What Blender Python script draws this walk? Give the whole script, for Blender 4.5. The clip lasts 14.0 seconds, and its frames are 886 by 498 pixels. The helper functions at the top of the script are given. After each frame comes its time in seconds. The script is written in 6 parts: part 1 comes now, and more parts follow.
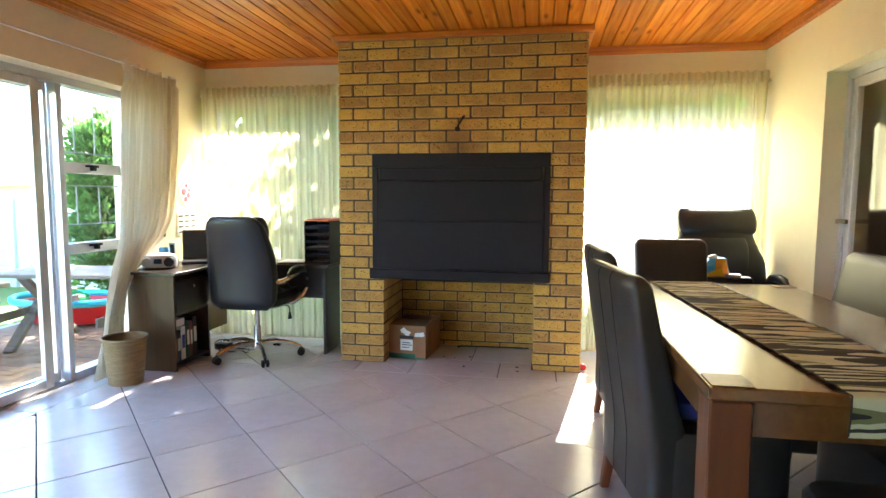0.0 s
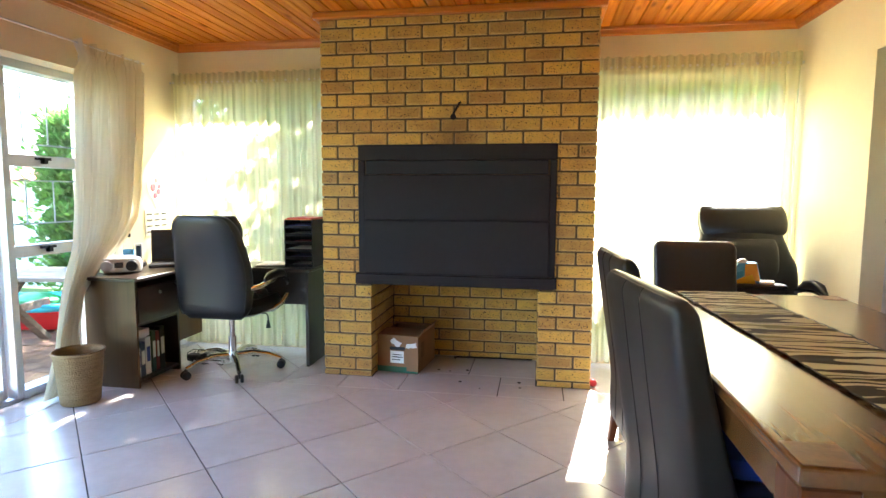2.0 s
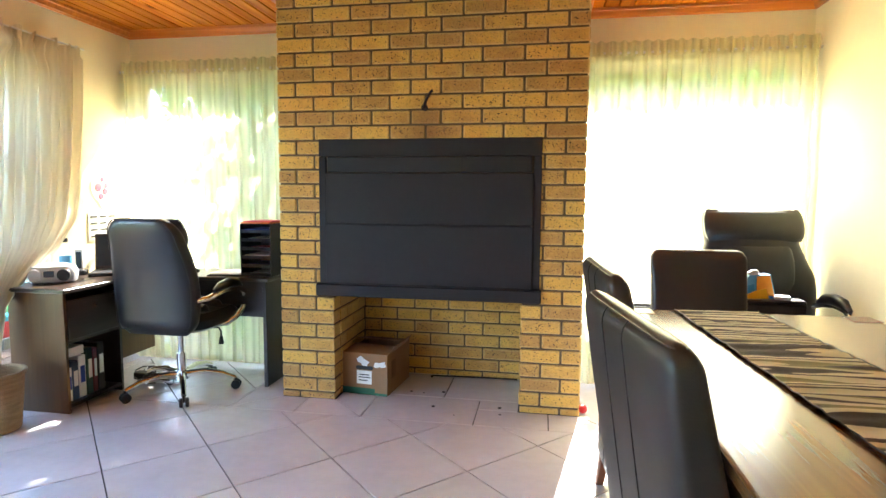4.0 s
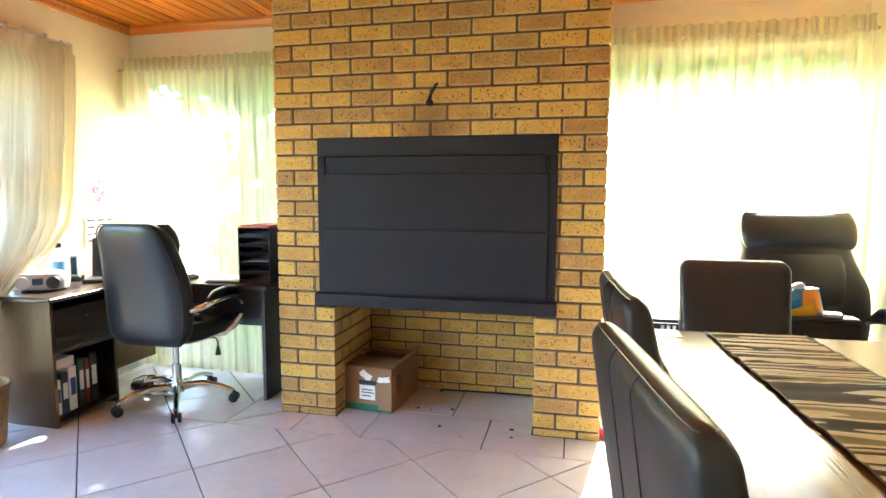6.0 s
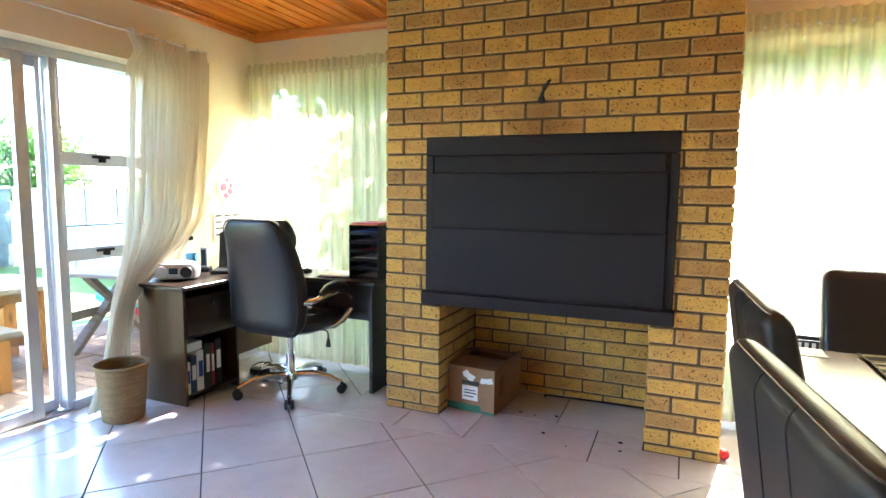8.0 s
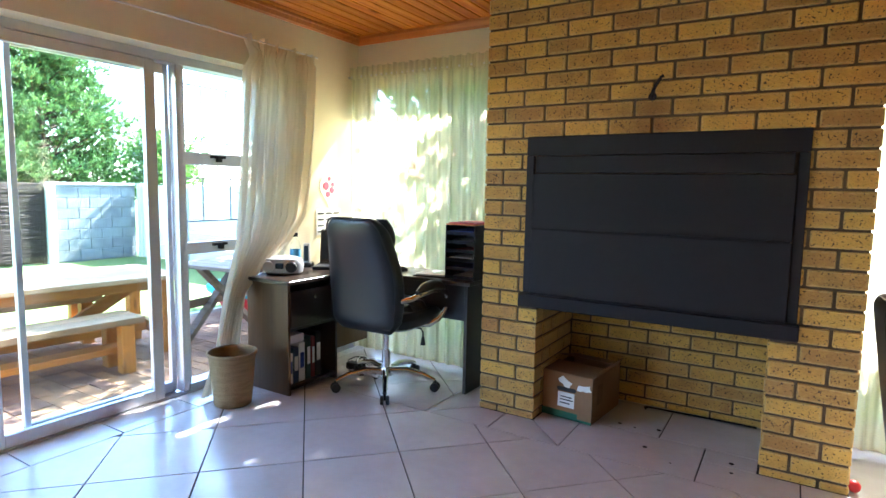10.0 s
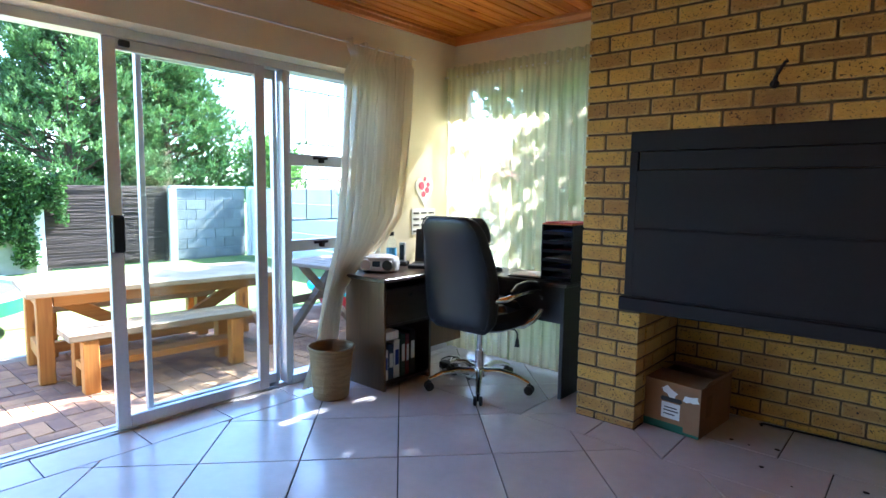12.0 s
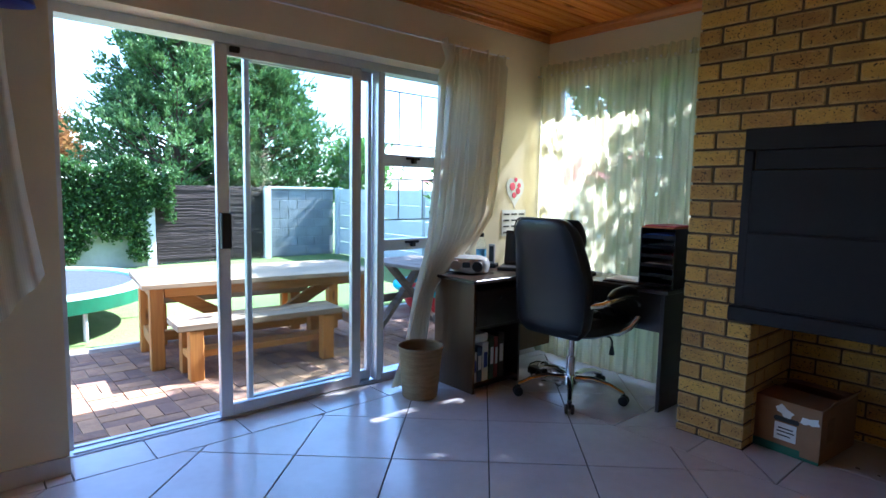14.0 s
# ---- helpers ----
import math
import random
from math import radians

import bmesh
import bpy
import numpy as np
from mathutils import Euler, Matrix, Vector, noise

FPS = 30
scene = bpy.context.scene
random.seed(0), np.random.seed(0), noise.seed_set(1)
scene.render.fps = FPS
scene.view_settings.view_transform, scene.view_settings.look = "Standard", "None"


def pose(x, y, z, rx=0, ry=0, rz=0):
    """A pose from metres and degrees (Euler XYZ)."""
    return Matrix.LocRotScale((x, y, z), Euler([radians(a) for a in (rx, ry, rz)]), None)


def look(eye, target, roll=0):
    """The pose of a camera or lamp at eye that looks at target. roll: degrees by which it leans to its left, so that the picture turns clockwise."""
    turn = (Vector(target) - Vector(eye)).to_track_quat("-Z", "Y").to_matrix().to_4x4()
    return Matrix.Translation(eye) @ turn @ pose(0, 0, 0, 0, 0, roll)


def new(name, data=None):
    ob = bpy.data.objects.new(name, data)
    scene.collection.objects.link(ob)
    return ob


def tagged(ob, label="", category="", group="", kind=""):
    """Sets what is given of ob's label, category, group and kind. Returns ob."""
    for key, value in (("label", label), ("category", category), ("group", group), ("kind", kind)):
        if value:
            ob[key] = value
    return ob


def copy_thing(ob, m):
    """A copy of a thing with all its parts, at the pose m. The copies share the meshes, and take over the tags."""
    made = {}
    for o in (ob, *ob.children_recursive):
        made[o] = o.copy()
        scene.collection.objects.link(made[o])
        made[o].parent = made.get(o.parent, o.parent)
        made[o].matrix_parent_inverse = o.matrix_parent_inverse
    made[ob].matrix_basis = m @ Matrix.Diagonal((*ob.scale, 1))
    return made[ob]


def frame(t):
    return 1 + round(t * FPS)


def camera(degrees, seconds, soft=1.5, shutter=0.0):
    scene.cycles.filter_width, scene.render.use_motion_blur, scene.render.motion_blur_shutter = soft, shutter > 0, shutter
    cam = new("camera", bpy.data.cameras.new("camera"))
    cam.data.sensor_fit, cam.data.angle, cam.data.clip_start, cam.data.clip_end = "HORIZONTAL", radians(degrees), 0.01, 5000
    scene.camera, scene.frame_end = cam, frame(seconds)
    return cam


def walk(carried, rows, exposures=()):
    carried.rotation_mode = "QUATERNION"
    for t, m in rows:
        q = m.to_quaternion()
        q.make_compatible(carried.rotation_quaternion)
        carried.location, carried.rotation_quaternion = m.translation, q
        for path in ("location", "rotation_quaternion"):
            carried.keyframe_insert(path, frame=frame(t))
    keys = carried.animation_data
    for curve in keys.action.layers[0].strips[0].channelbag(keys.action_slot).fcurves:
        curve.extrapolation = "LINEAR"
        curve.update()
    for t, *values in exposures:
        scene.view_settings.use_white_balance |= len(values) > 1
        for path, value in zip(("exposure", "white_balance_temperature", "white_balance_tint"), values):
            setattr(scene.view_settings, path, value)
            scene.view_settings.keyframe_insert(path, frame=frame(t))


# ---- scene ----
cam = camera(75.6, 14.0)
PATH = [
    (0, (0.185, 0.115, 1.21), (-0.142, 2.08, 1.032), 0.3),
    (0.5, (0.218, 0.206, 1.213), (-0.109, 2.171, 1.031), 0.3),
    (1, (0.217, 0.312, 1.218), (-0.112, 2.276, 1.03), 0.3),
    (1.5, (0.17, 0.442, 1.215), (-0.156, 2.407, 1.029), 0.3),
    (2, (0.161, 0.539, 1.215), (-0.17, 2.502, 1.022), 0.3),
    (2.5, (0.168, 0.63, 1.209), (-0.17, 2.592, 1.016), 0.3),
    (3, (0.189, 0.789, 1.201), (-0.155, 2.749, 1.009), 0.4),
    (3.5, (0.241, 0.903, 1.207), (-0.106, 2.864, 1.018), 0.4),
    (4, (0.274, 0.981, 1.209), (-0.069, 2.942, 1.023), 0.4),
    (6.5, (0.347, 1.291, 1.244), (-0.173, 3.211, 1.038), 0.3),
    (7, (0.317, 1.296, 1.244), (-0.295, 3.189, 1.037), 0.5),
    (7.5, (0.301, 1.293, 1.237), (-0.384, 3.161, 1.036), 0.5),
    (8, (0.296, 1.293, 1.244), (-0.48, 3.125, 1.039), 0.6),
    (10.5, (0.209, 1.291, 1.247), (-0.894, 2.946, 1.034), 1.1),
    (11, (0.199, 1.3, 1.25), (-0.97, 2.909, 1.033), 1.1),
    (11.5, (0.181, 1.291, 1.244), (-1.046, 2.856, 1.03), 1.1),
    (12, (0.181, 1.306, 1.221), (-1.116, 2.815, 1.016), 0.8),
    (12.5, (0.162, 1.298, 1.216), (-1.186, 2.761, 1.013), 0.9),
    (13, (0.141, 1.295, 1.219), (-1.256, 2.71, 1.013), 1.0),
    (13.5, (0.123, 1.295, 1.217), (-1.324, 2.66, 1.011), 1.0),
    (14, (0.1, 1.288, 1.212), (-1.394, 2.602, 1.009), 1.1),
]
EXPOSE = [(0, 4.36, 6150, 12), (4, 4.9, 6050, 12), (6.5, 5.18, 5950, 12), (8, 4.68, 5800, 12), (10.5, 4.03, 5450, 12), (12, 3.57, 5200, 13), (14, 2.78, 4950, 15)]
walk(cam, [(t, look(eye, target, roll)) for t, eye, target, roll in PATH], EXPOSE)

# ---- daylight ----
SUN_WAY = Vector((-0.165, -1.0, -1.03))
world = bpy.data.worlds.new("daylight")
scene.world = world
world.use_nodes = True
wn = world.node_tree
sky = wn.nodes.new("ShaderNodeTexSky")
sky.sky_type, sky.sun_disc = "NISHITA", False
sky.sun_elevation, sky.sun_rotation = radians(45.5), radians(9.4)
wn.links.new(sky.outputs[0], wn.nodes["Background"].inputs[0])
wn.nodes["Background"].inputs[1].default_value = 0.15
sun = new("sun", bpy.data.lights.new("sun", "SUN"))
sun.data.energy, sun.data.angle, sun.data.color = 5.0, radians(0.6), (1.0, 0.94, 0.84)
sun.matrix_world = look((0, 0, 10), Vector((0, 0, 10)) + SUN_WAY)


# ---- materials ----
def material(name, a, b=None, rough=0.5, metal=0.0, scale=(6, 6, 6), bump=0.15, bump_scale=60, spread=0.0, speck=None, speck_scale=90, speck_amount=0.1, sheen=0.0):
    """Two tones mixed by a broad and a fine noise, a spread from piece to piece, dark specks, fine relief."""
    m = bpy.data.materials.new(name)
    m.use_nodes = True
    nt = m.node_tree
    n, link = nt.nodes, nt.links.new
    bsdf = n["Principled BSDF"]
    bsdf.inputs["Metallic"].default_value = metal
    co = n.new("ShaderNodeTexCoord")
    info = n.new("ShaderNodeObjectInfo")
    shift = n.new("ShaderNodeVectorMath"); shift.operation = "MULTIPLY_ADD"
    shift.inputs[1].default_value = (13, 29, 7)
    link(info.outputs["Random"], shift.inputs[0]); link(co.outputs["Object"], shift.inputs[2])
    mp = n.new("ShaderNodeMapping"); mp.inputs["Scale"].default_value = scale
    link(shift.outputs[0], mp.inputs[0])
    broad = n.new("ShaderNodeTexNoise"); broad.inputs["Scale"].default_value = 1.0; broad.inputs["Detail"].default_value = 5
    link(mp.outputs[0], broad.inputs[0])
    fine = n.new("ShaderNodeTexNoise"); fine.inputs["Scale"].default_value = 6.0; fine.inputs["Detail"].default_value = 3
    link(mp.outputs[0], fine.inputs[0])
    both = n.new("ShaderNodeMath"); both.operation = "MULTIPLY_ADD"; both.inputs[1].default_value = 0.45
    link(fine.outputs[0], both.inputs[0]); link(broad.outputs[0], both.inputs[2])
    rmp = n.new("ShaderNodeMapRange"); rmp.inputs[1].default_value = 0.45; rmp.inputs[2].default_value = 1.0
    link(both.outputs[0], rmp.inputs[0])
    fac = rmp.outputs[0]
    if spread:
        add = n.new("ShaderNodeMath"); add.operation = "MULTIPLY_ADD"; add.inputs[1].default_value = spread; add.use_clamp = True
        cen = n.new("ShaderNodeMath"); cen.operation = "SUBTRACT"; cen.inputs[1].default_value = 0.5
        link(info.outputs["Random"], cen.inputs[0]); link(cen.outputs[0], add.inputs[0]); link(fac, add.inputs[2])
        fac = add.outputs[0]
    mix = n.new("ShaderNodeMix"); mix.data_type = "RGBA"
    mix.inputs[6].default_value = (*a, 1); mix.inputs[7].default_value = (*(b or [c * 0.75 for c in a]), 1)
    link(fac, mix.inputs[0])
    out = mix.outputs[2]
    if speck:
        sp = n.new("ShaderNodeTexNoise"); sp.inputs["Scale"].default_value = speck_scale; sp.inputs["Detail"].default_value = 2
        link(shift.outputs[0], sp.inputs[0])
        les = n.new("ShaderNodeMapRange"); les.inputs[1].default_value = 0.66 - speck_amount; les.inputs[2].default_value = 0.70 - speck_amount
        link(sp.outputs[0], les.inputs[0])
        mx2 = n.new("ShaderNodeMix"); mx2.data_type = "RGBA"; mx2.inputs[7].default_value = (*speck, 1)
        link(les.outputs[0], mx2.inputs[0]); link(out, mx2.inputs[6])
        out = mx2.outputs[2]
    link(out, bsdf.inputs["Base Color"])
    rr = n.new("ShaderNodeMapRange"); rr.inputs[3].default_value = max(rough - 0.08, 0.02); rr.inputs[4].default_value = min(rough + 0.12, 1)
    link(broad.outputs[0], rr.inputs[0]); link(rr.outputs[0], bsdf.inputs["Roughness"])
    if sheen:
        bsdf.inputs["Sheen Weight"].default_value = sheen
    if bump:
        bn = n.new("ShaderNodeTexNoise"); bn.inputs["Scale"].default_value = bump_scale; bn.inputs["Detail"].default_value = 4
        link(shift.outputs[0], bn.inputs[0])
        bp = n.new("ShaderNodeBump"); bp.inputs["Strength"].default_value = bump; bp.inputs["Distance"].default_value = 0.01
        link(bn.outputs[0], bp.inputs["Height"]); link(bp.outputs[0], bsdf.inputs["Normal"])
    return m


def leaf_material(name, a, b, light=0.45):
    m = material(name, a, b, rough=0.55, scale=(3, 3, 3), bump=0.0, spread=0.0)
    nt = m.node_tree
    n, link = nt.nodes, nt.links.new
    geo = n.new("ShaderNodeNewGeometry")
    bs = n["Principled BSDF"]
    src = bs.inputs["Base Color"].links[0].from_socket
    hue = n.new("ShaderNodeHueSaturation")
    rng = n.new("ShaderNodeMapRange"); rng.inputs[3].default_value = 0.55; rng.inputs[4].default_value = 1.5
    link(geo.outputs["Random Per Island"], rng.inputs[0]); link(rng.outputs[0], hue.inputs["Value"]); link(src, hue.inputs["Color"])
    link(hue.outputs[0], bs.inputs["Base Color"])
    tr = n.new("ShaderNodeBsdfTranslucent"); link(hue.outputs[0], tr.inputs[0])
    mix = n.new("ShaderNodeMixShader"); mix.inputs[0].default_value = light
    link(bs.outputs[0], mix.inputs[1]); link(tr.outputs[0], mix.inputs[2])
    link(mix.outputs[0], n["Material Output"].inputs[0])
    return m


def board_material(name, a, b, rough, axis, knots=True):
    """Planks with grain along one axis (0, 1 or 2), tone by island, dark knots."""
    m = bpy.data.materials.new(name)
    m.use_nodes = True
    nt = m.node_tree
    n, link = nt.nodes, nt.links.new
    bs = n["Principled BSDF"]; bs.inputs["Roughness"].default_value = rough
    co = n.new("ShaderNodeTexCoord"); geo = n.new("ShaderNodeNewGeometry"); info = n.new("ShaderNodeObjectInfo")
    sh = n.new("ShaderNodeVectorMath"); sh.operation = "MULTIPLY_ADD"; sh.inputs[1].default_value = (17, 23, 11)
    add = n.new("ShaderNodeMath"); link(geo.outputs["Random Per Island"], add.inputs[0]); link(info.outputs["Random"], add.inputs[1])
    link(add.outputs[0], sh.inputs[0]); link(co.outputs["Object"], sh.inputs[2])
    mp = n.new("ShaderNodeMapping"); sc = [34, 34, 34]; sc[axis] = 1.6; mp.inputs["Scale"].default_value = sc
    link(sh.outputs[0], mp.inputs[0])
    gr = n.new("ShaderNodeTexNoise"); gr.inputs["Scale"].default_value = 1.0; gr.inputs["Detail"].default_value = 6; gr.inputs["Distortion"].default_value = 0.6
    link(mp.outputs[0], gr.inputs[0])
    rg = n.new("ShaderNodeMapRange"); rg.inputs[1].default_value = 0.3; rg.inputs[2].default_value = 0.72; link(gr.outputs[0], rg.inputs[0])
    mix = n.new("ShaderNodeMix"); mix.data_type = "RGBA"; mix.inputs[6].default_value = (*a, 1); mix.inputs[7].default_value = (*b, 1)
    link(rg.outputs[0], mix.inputs[0])
    hue = n.new("ShaderNodeHueSaturation")
    rv = n.new("ShaderNodeMapRange"); rv.inputs[3].default_value = 0.7; rv.inputs[4].default_value = 1.2
    fr = n.new("ShaderNodeMath"); fr.operation = "FRACT"; link(add.outputs[0], fr.inputs[0])
    link(fr.outputs[0], rv.inputs[0]); link(rv.outputs[0], hue.inputs["Value"]); link(mix.outputs[2], hue.inputs["Color"])
    out = hue.outputs[0]
    if knots:
        kp = n.new("ShaderNodeMapping"); ks = [9, 9, 9]; ks[axis] = 2.6; kp.inputs["Scale"].default_value = ks; link(sh.outputs[0], kp.inputs[0])
        vo = n.new("ShaderNodeTexVoronoi"); vo.inputs["Scale"].default_value = 1.0; link(kp.outputs[0], vo.inputs[0])
        kr = n.new("ShaderNodeMapRange"); kr.inputs[1].default_value = 0.05; kr.inputs[2].default_value = 0.2; kr.inputs[3].default_value = 0.85; kr.inputs[4].default_value = 0.0
        link(vo.outputs["Distance"], kr.inputs[0])
        mk = n.new("ShaderNodeMix"); mk.data_type = "RGBA"; mk.inputs[7].default_value = (a[0] * 0.22, a[1] * 0.16, a[2] * 0.12, 1)
        link(kr.outputs[0], mk.inputs[0]); link(out, mk.inputs[6]); out = mk.outputs[2]
    link(out, bs.inputs["Base Color"])
    bp = n.new("ShaderNodeBump"); bp.inputs["Strength"].default_value = 0.2; bp.inputs["Distance"].default_value = 0.004
    link(gr.outputs[0], bp.inputs["Height"]); link(bp.outputs[0], bs.inputs["Normal"])
    return m


def glass_material(name):
    m = bpy.data.materials.new(name)
    m.use_nodes = True
    n, link = m.node_tree.nodes, m.node_tree.links.new
    n.remove(n["Principled BSDF"])
    tr = n.new("ShaderNodeBsdfTransparent"); tr.inputs[0].default_value = (0.93, 0.96, 0.95, 1)
    gl = n.new("ShaderNodeBsdfGlossy"); gl.inputs["Roughness"].default_value = 0.02
    lw = n.new("ShaderNodeLayerWeight"); lw.inputs[0].default_value = 0.5
    pw = n.new("ShaderNodeMath"); pw.operation = "POWER"; pw.inputs[1].default_value = 4.0
    fr = n.new("ShaderNodeMath"); fr.operation = "MULTIPLY_ADD"; fr.inputs[1].default_value = 0.8; fr.inputs[2].default_value = 0.03
    link(lw.outputs["Facing"], pw.inputs[0]); link(pw.outputs[0], fr.inputs[0])
    mx = n.new("ShaderNodeMixShader")
    link(fr.outputs[0], mx.inputs[0]); link(tr.outputs[0], mx.inputs[1]); link(gl.outputs[0], mx.inputs[2]); link(mx.outputs[0], n["Material Output"].inputs[0])
    return m


def sheer_material(name, tone, through_part, stripe, forward):
    """Open-weave curtain cloth: part of the light goes straight through, the rest is scattered on both sides; woven stripes."""
    m = bpy.data.materials.new(name)
    m.use_nodes = True
    n, link = m.node_tree.nodes, m.node_tree.links.new
    n.remove(n["Principled BSDF"])
    uv = n.new("ShaderNodeUVMap")
    wv = n.new("ShaderNodeTexWave"); wv.inputs["Scale"].default_value = stripe; wv.inputs["Distortion"].default_value = 0.6; wv.inputs["Detail"].default_value = 2
    link(uv.outputs[0], wv.inputs[0])
    nz = n.new("ShaderNodeTexNoise"); nz.inputs["Scale"].default_value = 180; link(uv.outputs[0], nz.inputs[0])
    ad = n.new("ShaderNodeMath"); ad.operation = "MULTIPLY_ADD"; ad.inputs[1].default_value = 0.4
    link(nz.outputs[0], ad.inputs[0]); link(wv.outputs[1], ad.inputs[2])
    mr = n.new("ShaderNodeMapRange"); mr.inputs[2].default_value = 1.4; mr.inputs[3].default_value = through_part * 0.55; mr.inputs[4].default_value = through_part * 1.45
    link(ad.outputs[0], mr.inputs[0])
    df = n.new("ShaderNodeBsdfDiffuse"); df.inputs[0].default_value = (*tone, 1)
    tl = n.new("ShaderNodeBsdfTranslucent"); tl.inputs[0].default_value = (*tone, 1)
    tr = n.new("ShaderNodeBsdfTransparent")
    m1 = n.new("ShaderNodeMixShader"); m1.inputs[0].default_value = forward
    m2 = n.new("ShaderNodeMixShader")
    link(df.outputs[0], m1.inputs[1]); link(tl.outputs[0], m1.inputs[2]); link(mr.outputs[0], m2.inputs[0])
    link(m1.outputs[0], m2.inputs[1]); link(tr.outputs[0], m2.inputs[2]); link(m2.outputs[0], n["Material Output"].inputs[0])
    return m


PLASTER = material("cream_wall_paint", (0.80, 0.715, 0.50), (0.76, 0.665, 0.45), 0.6, scale=(2, 2, 2), bump=0.08, bump_scale=140)
PLASTER_OUT = material("outside_plaster", (0.62, 0.58, 0.50), (0.5, 0.46, 0.4), 0.8, scale=(2, 2, 2), bump=0.3, bump_scale=60)
PINE_CEIL = board_material("varnished_pine_ceiling", (0.78, 0.255, 0.014), (0.50, 0.115, 0.006), 0.24, 1)
PINE_TRIM = board_material("varnished_pine_trim", (0.58, 0.18, 0.016), (0.42, 0.105, 0.009), 0.3, 0, False)
MORTAR = material("brown_mortar", (0.125, 0.08, 0.042), (0.075, 0.048, 0.028), 0.9, scale=(20, 20, 20), bump=0.5)
BRICK = material("speckled_face_brick", (0.64, 0.365, 0.066), (0.40, 0.21, 0.055), 0.75, scale=(9, 9, 9), bump=0.5, bump_scale=90, spread=1.3, speck=(0.05, 0.03, 0.02), speck_scale=115, speck_amount=0.045)
TILE = material("glazed_grey_floor_tile", (0.64, 0.60, 0.59), (0.54, 0.495, 0.48), 0.20, scale=(3, 3, 3), bump=0.03, bump_scale=25, spread=0.25)
GROUT = material("dark_grout", (0.04, 0.034, 0.032), None, 0.9, scale=(10, 10, 10))
STEEL_BLACK = material("matt_black_steel", (0.014, 0.011, 0.014), (0.018, 0.014, 0.017), 0.6, scale=(5, 5, 5), bump=0.05, bump_scale=200)
ALU = material("satin_aluminium", (0.72, 0.72, 0.74), (0.62, 0.62, 0.65), 0.38, 0.65, scale=(8, 8, 8), bump=0.03)
CHROME = material("chrome", (0.8, 0.8, 0.8), (0.72, 0.72, 0.72), 0.1, 1.0, bump=0.0)
LEATHER = material("black_leather", (0.010, 0.010, 0.012), (0.013, 0.013, 0.016), 0.33, scale=(3, 3, 3), bump=0.03, bump_scale=260)
LEATHER_BROWN = material("dark_brown_leather", (0.026, 0.021, 0.019), (0.032, 0.026, 0.023), 0.36, scale=(6, 6, 6), bump=0.05, bump_scale=240)
PLASTIC_BLACK = material("black_plastic", (0.018, 0.018, 0.02), (0.028, 0.028, 0.03), 0.4, scale=(10, 10, 10), bump=0.06)
# one desk veneer twice: lighter for lit panels, darker for top and shaded faces
LIT_VENEER = board_material("lit_brown_veneer", (0.135, 0.074, 0.028), (0.10, 0.055, 0.022), 0.36, 2, False)
TOP_SHADE_VENEER = board_material("brown_veneer_top_and_shade", (0.034, 0.02, 0.013), (0.018, 0.011, 0.008), 0.3, 1, False)
TABLE_WOOD = board_material("oiled_hardwood", (0.20, 0.085, 0.024), (0.14, 0.056, 0.016), 0.22, 1, False)
TABLE_LEG_WOOD = board_material("oiled_hardwood_upright", (0.20, 0.058, 0.017), (0.11, 0.03, 0.009), 0.34, 2, False)
GARDEN_PINE = board_material("weathered_pine", (0.56, 0.26, 0.05), (0.38, 0.15, 0.028), 0.6, 1)
PALE_PINE = board_material("pale_pine", (0.46, 0.35, 0.22), (0.34, 0.24, 0.14), 0.75, 1)
GARDEN_PINE_UP = board_material("weathered_pine_upright", (0.60, 0.27, 0.05), (0.42, 0.16, 0.028), 0.6, 2)
GREY_TIMBER = board_material("greyed_timber", (0.22, 0.17, 0.13), (0.12, 0.09, 0.07), 0.75, 0)
GLASS = glass_material("window_glass")
SHEER = sheer_material("cream_sheer", (0.83, 0.79, 0.53), 0.27, 9, 0.60)
DRAPE = sheer_material("cream_striped_drape", (0.74, 0.66, 0.50), 0.10, 14, 0.38)
PAVER = material("clay_paver", (0.40, 0.22, 0.105), (0.20, 0.11, 0.07), 0.85, scale=(7, 7, 7), bump=0.5, bump_scale=80, spread=1.1)
SAND = material("jointing_sand", (0.26, 0.2, 0.14), None, 0.95, scale=(20, 20, 20), bump=0.4)
LAWN = material("lawn", (0.09, 0.16, 0.03), (0.15, 0.19, 0.05), 0.9, scale=(1.2, 1.2, 1.2), bump=1.0, bump_scale=40)
CONCRETE = material("painted_concrete_panel", (0.66, 0.66, 0.64), (0.55, 0.55, 0.53), 0.8, scale=(3, 3, 3), bump=0.2, spread=0.3)
# ivy wall plaster, toned down so that its colour carries the shade
SHADED_PLASTER = material("shaded_grey_plaster", (0.36, 0.36, 0.31), (0.22, 0.24, 0.19), 0.9, scale=(1.5, 1.5, 1.5), bump=0.3)
BLOCK = material("cement_block", (0.24, 0.25, 0.25), (0.16, 0.165, 0.165), 0.9, scale=(6, 6, 6), bump=0.5, spread=0.8)
REED = material("dark_split_reed", (0.055, 0.035, 0.024), (0.025, 0.016, 0.012), 0.7, scale=(3, 3, 30), bump=0.3)
CONIFER = leaf_material("conifer_spray", (0.055, 0.125, 0.040), (0.12, 0.21, 0.055), 0.3)
IVY = leaf_material("ivy_leaf", (0.03, 0.078, 0.018), (0.068, 0.14, 0.03), 0.3)
SHRUB = leaf_material("shrub_leaf", (0.07, 0.16, 0.03), (0.14, 0.26, 0.06), 0.5)
RUSTY = leaf_material("rusty_leaf", (0.30, 0.09, 0.04), (0.2, 0.16, 0.04), 0.4)
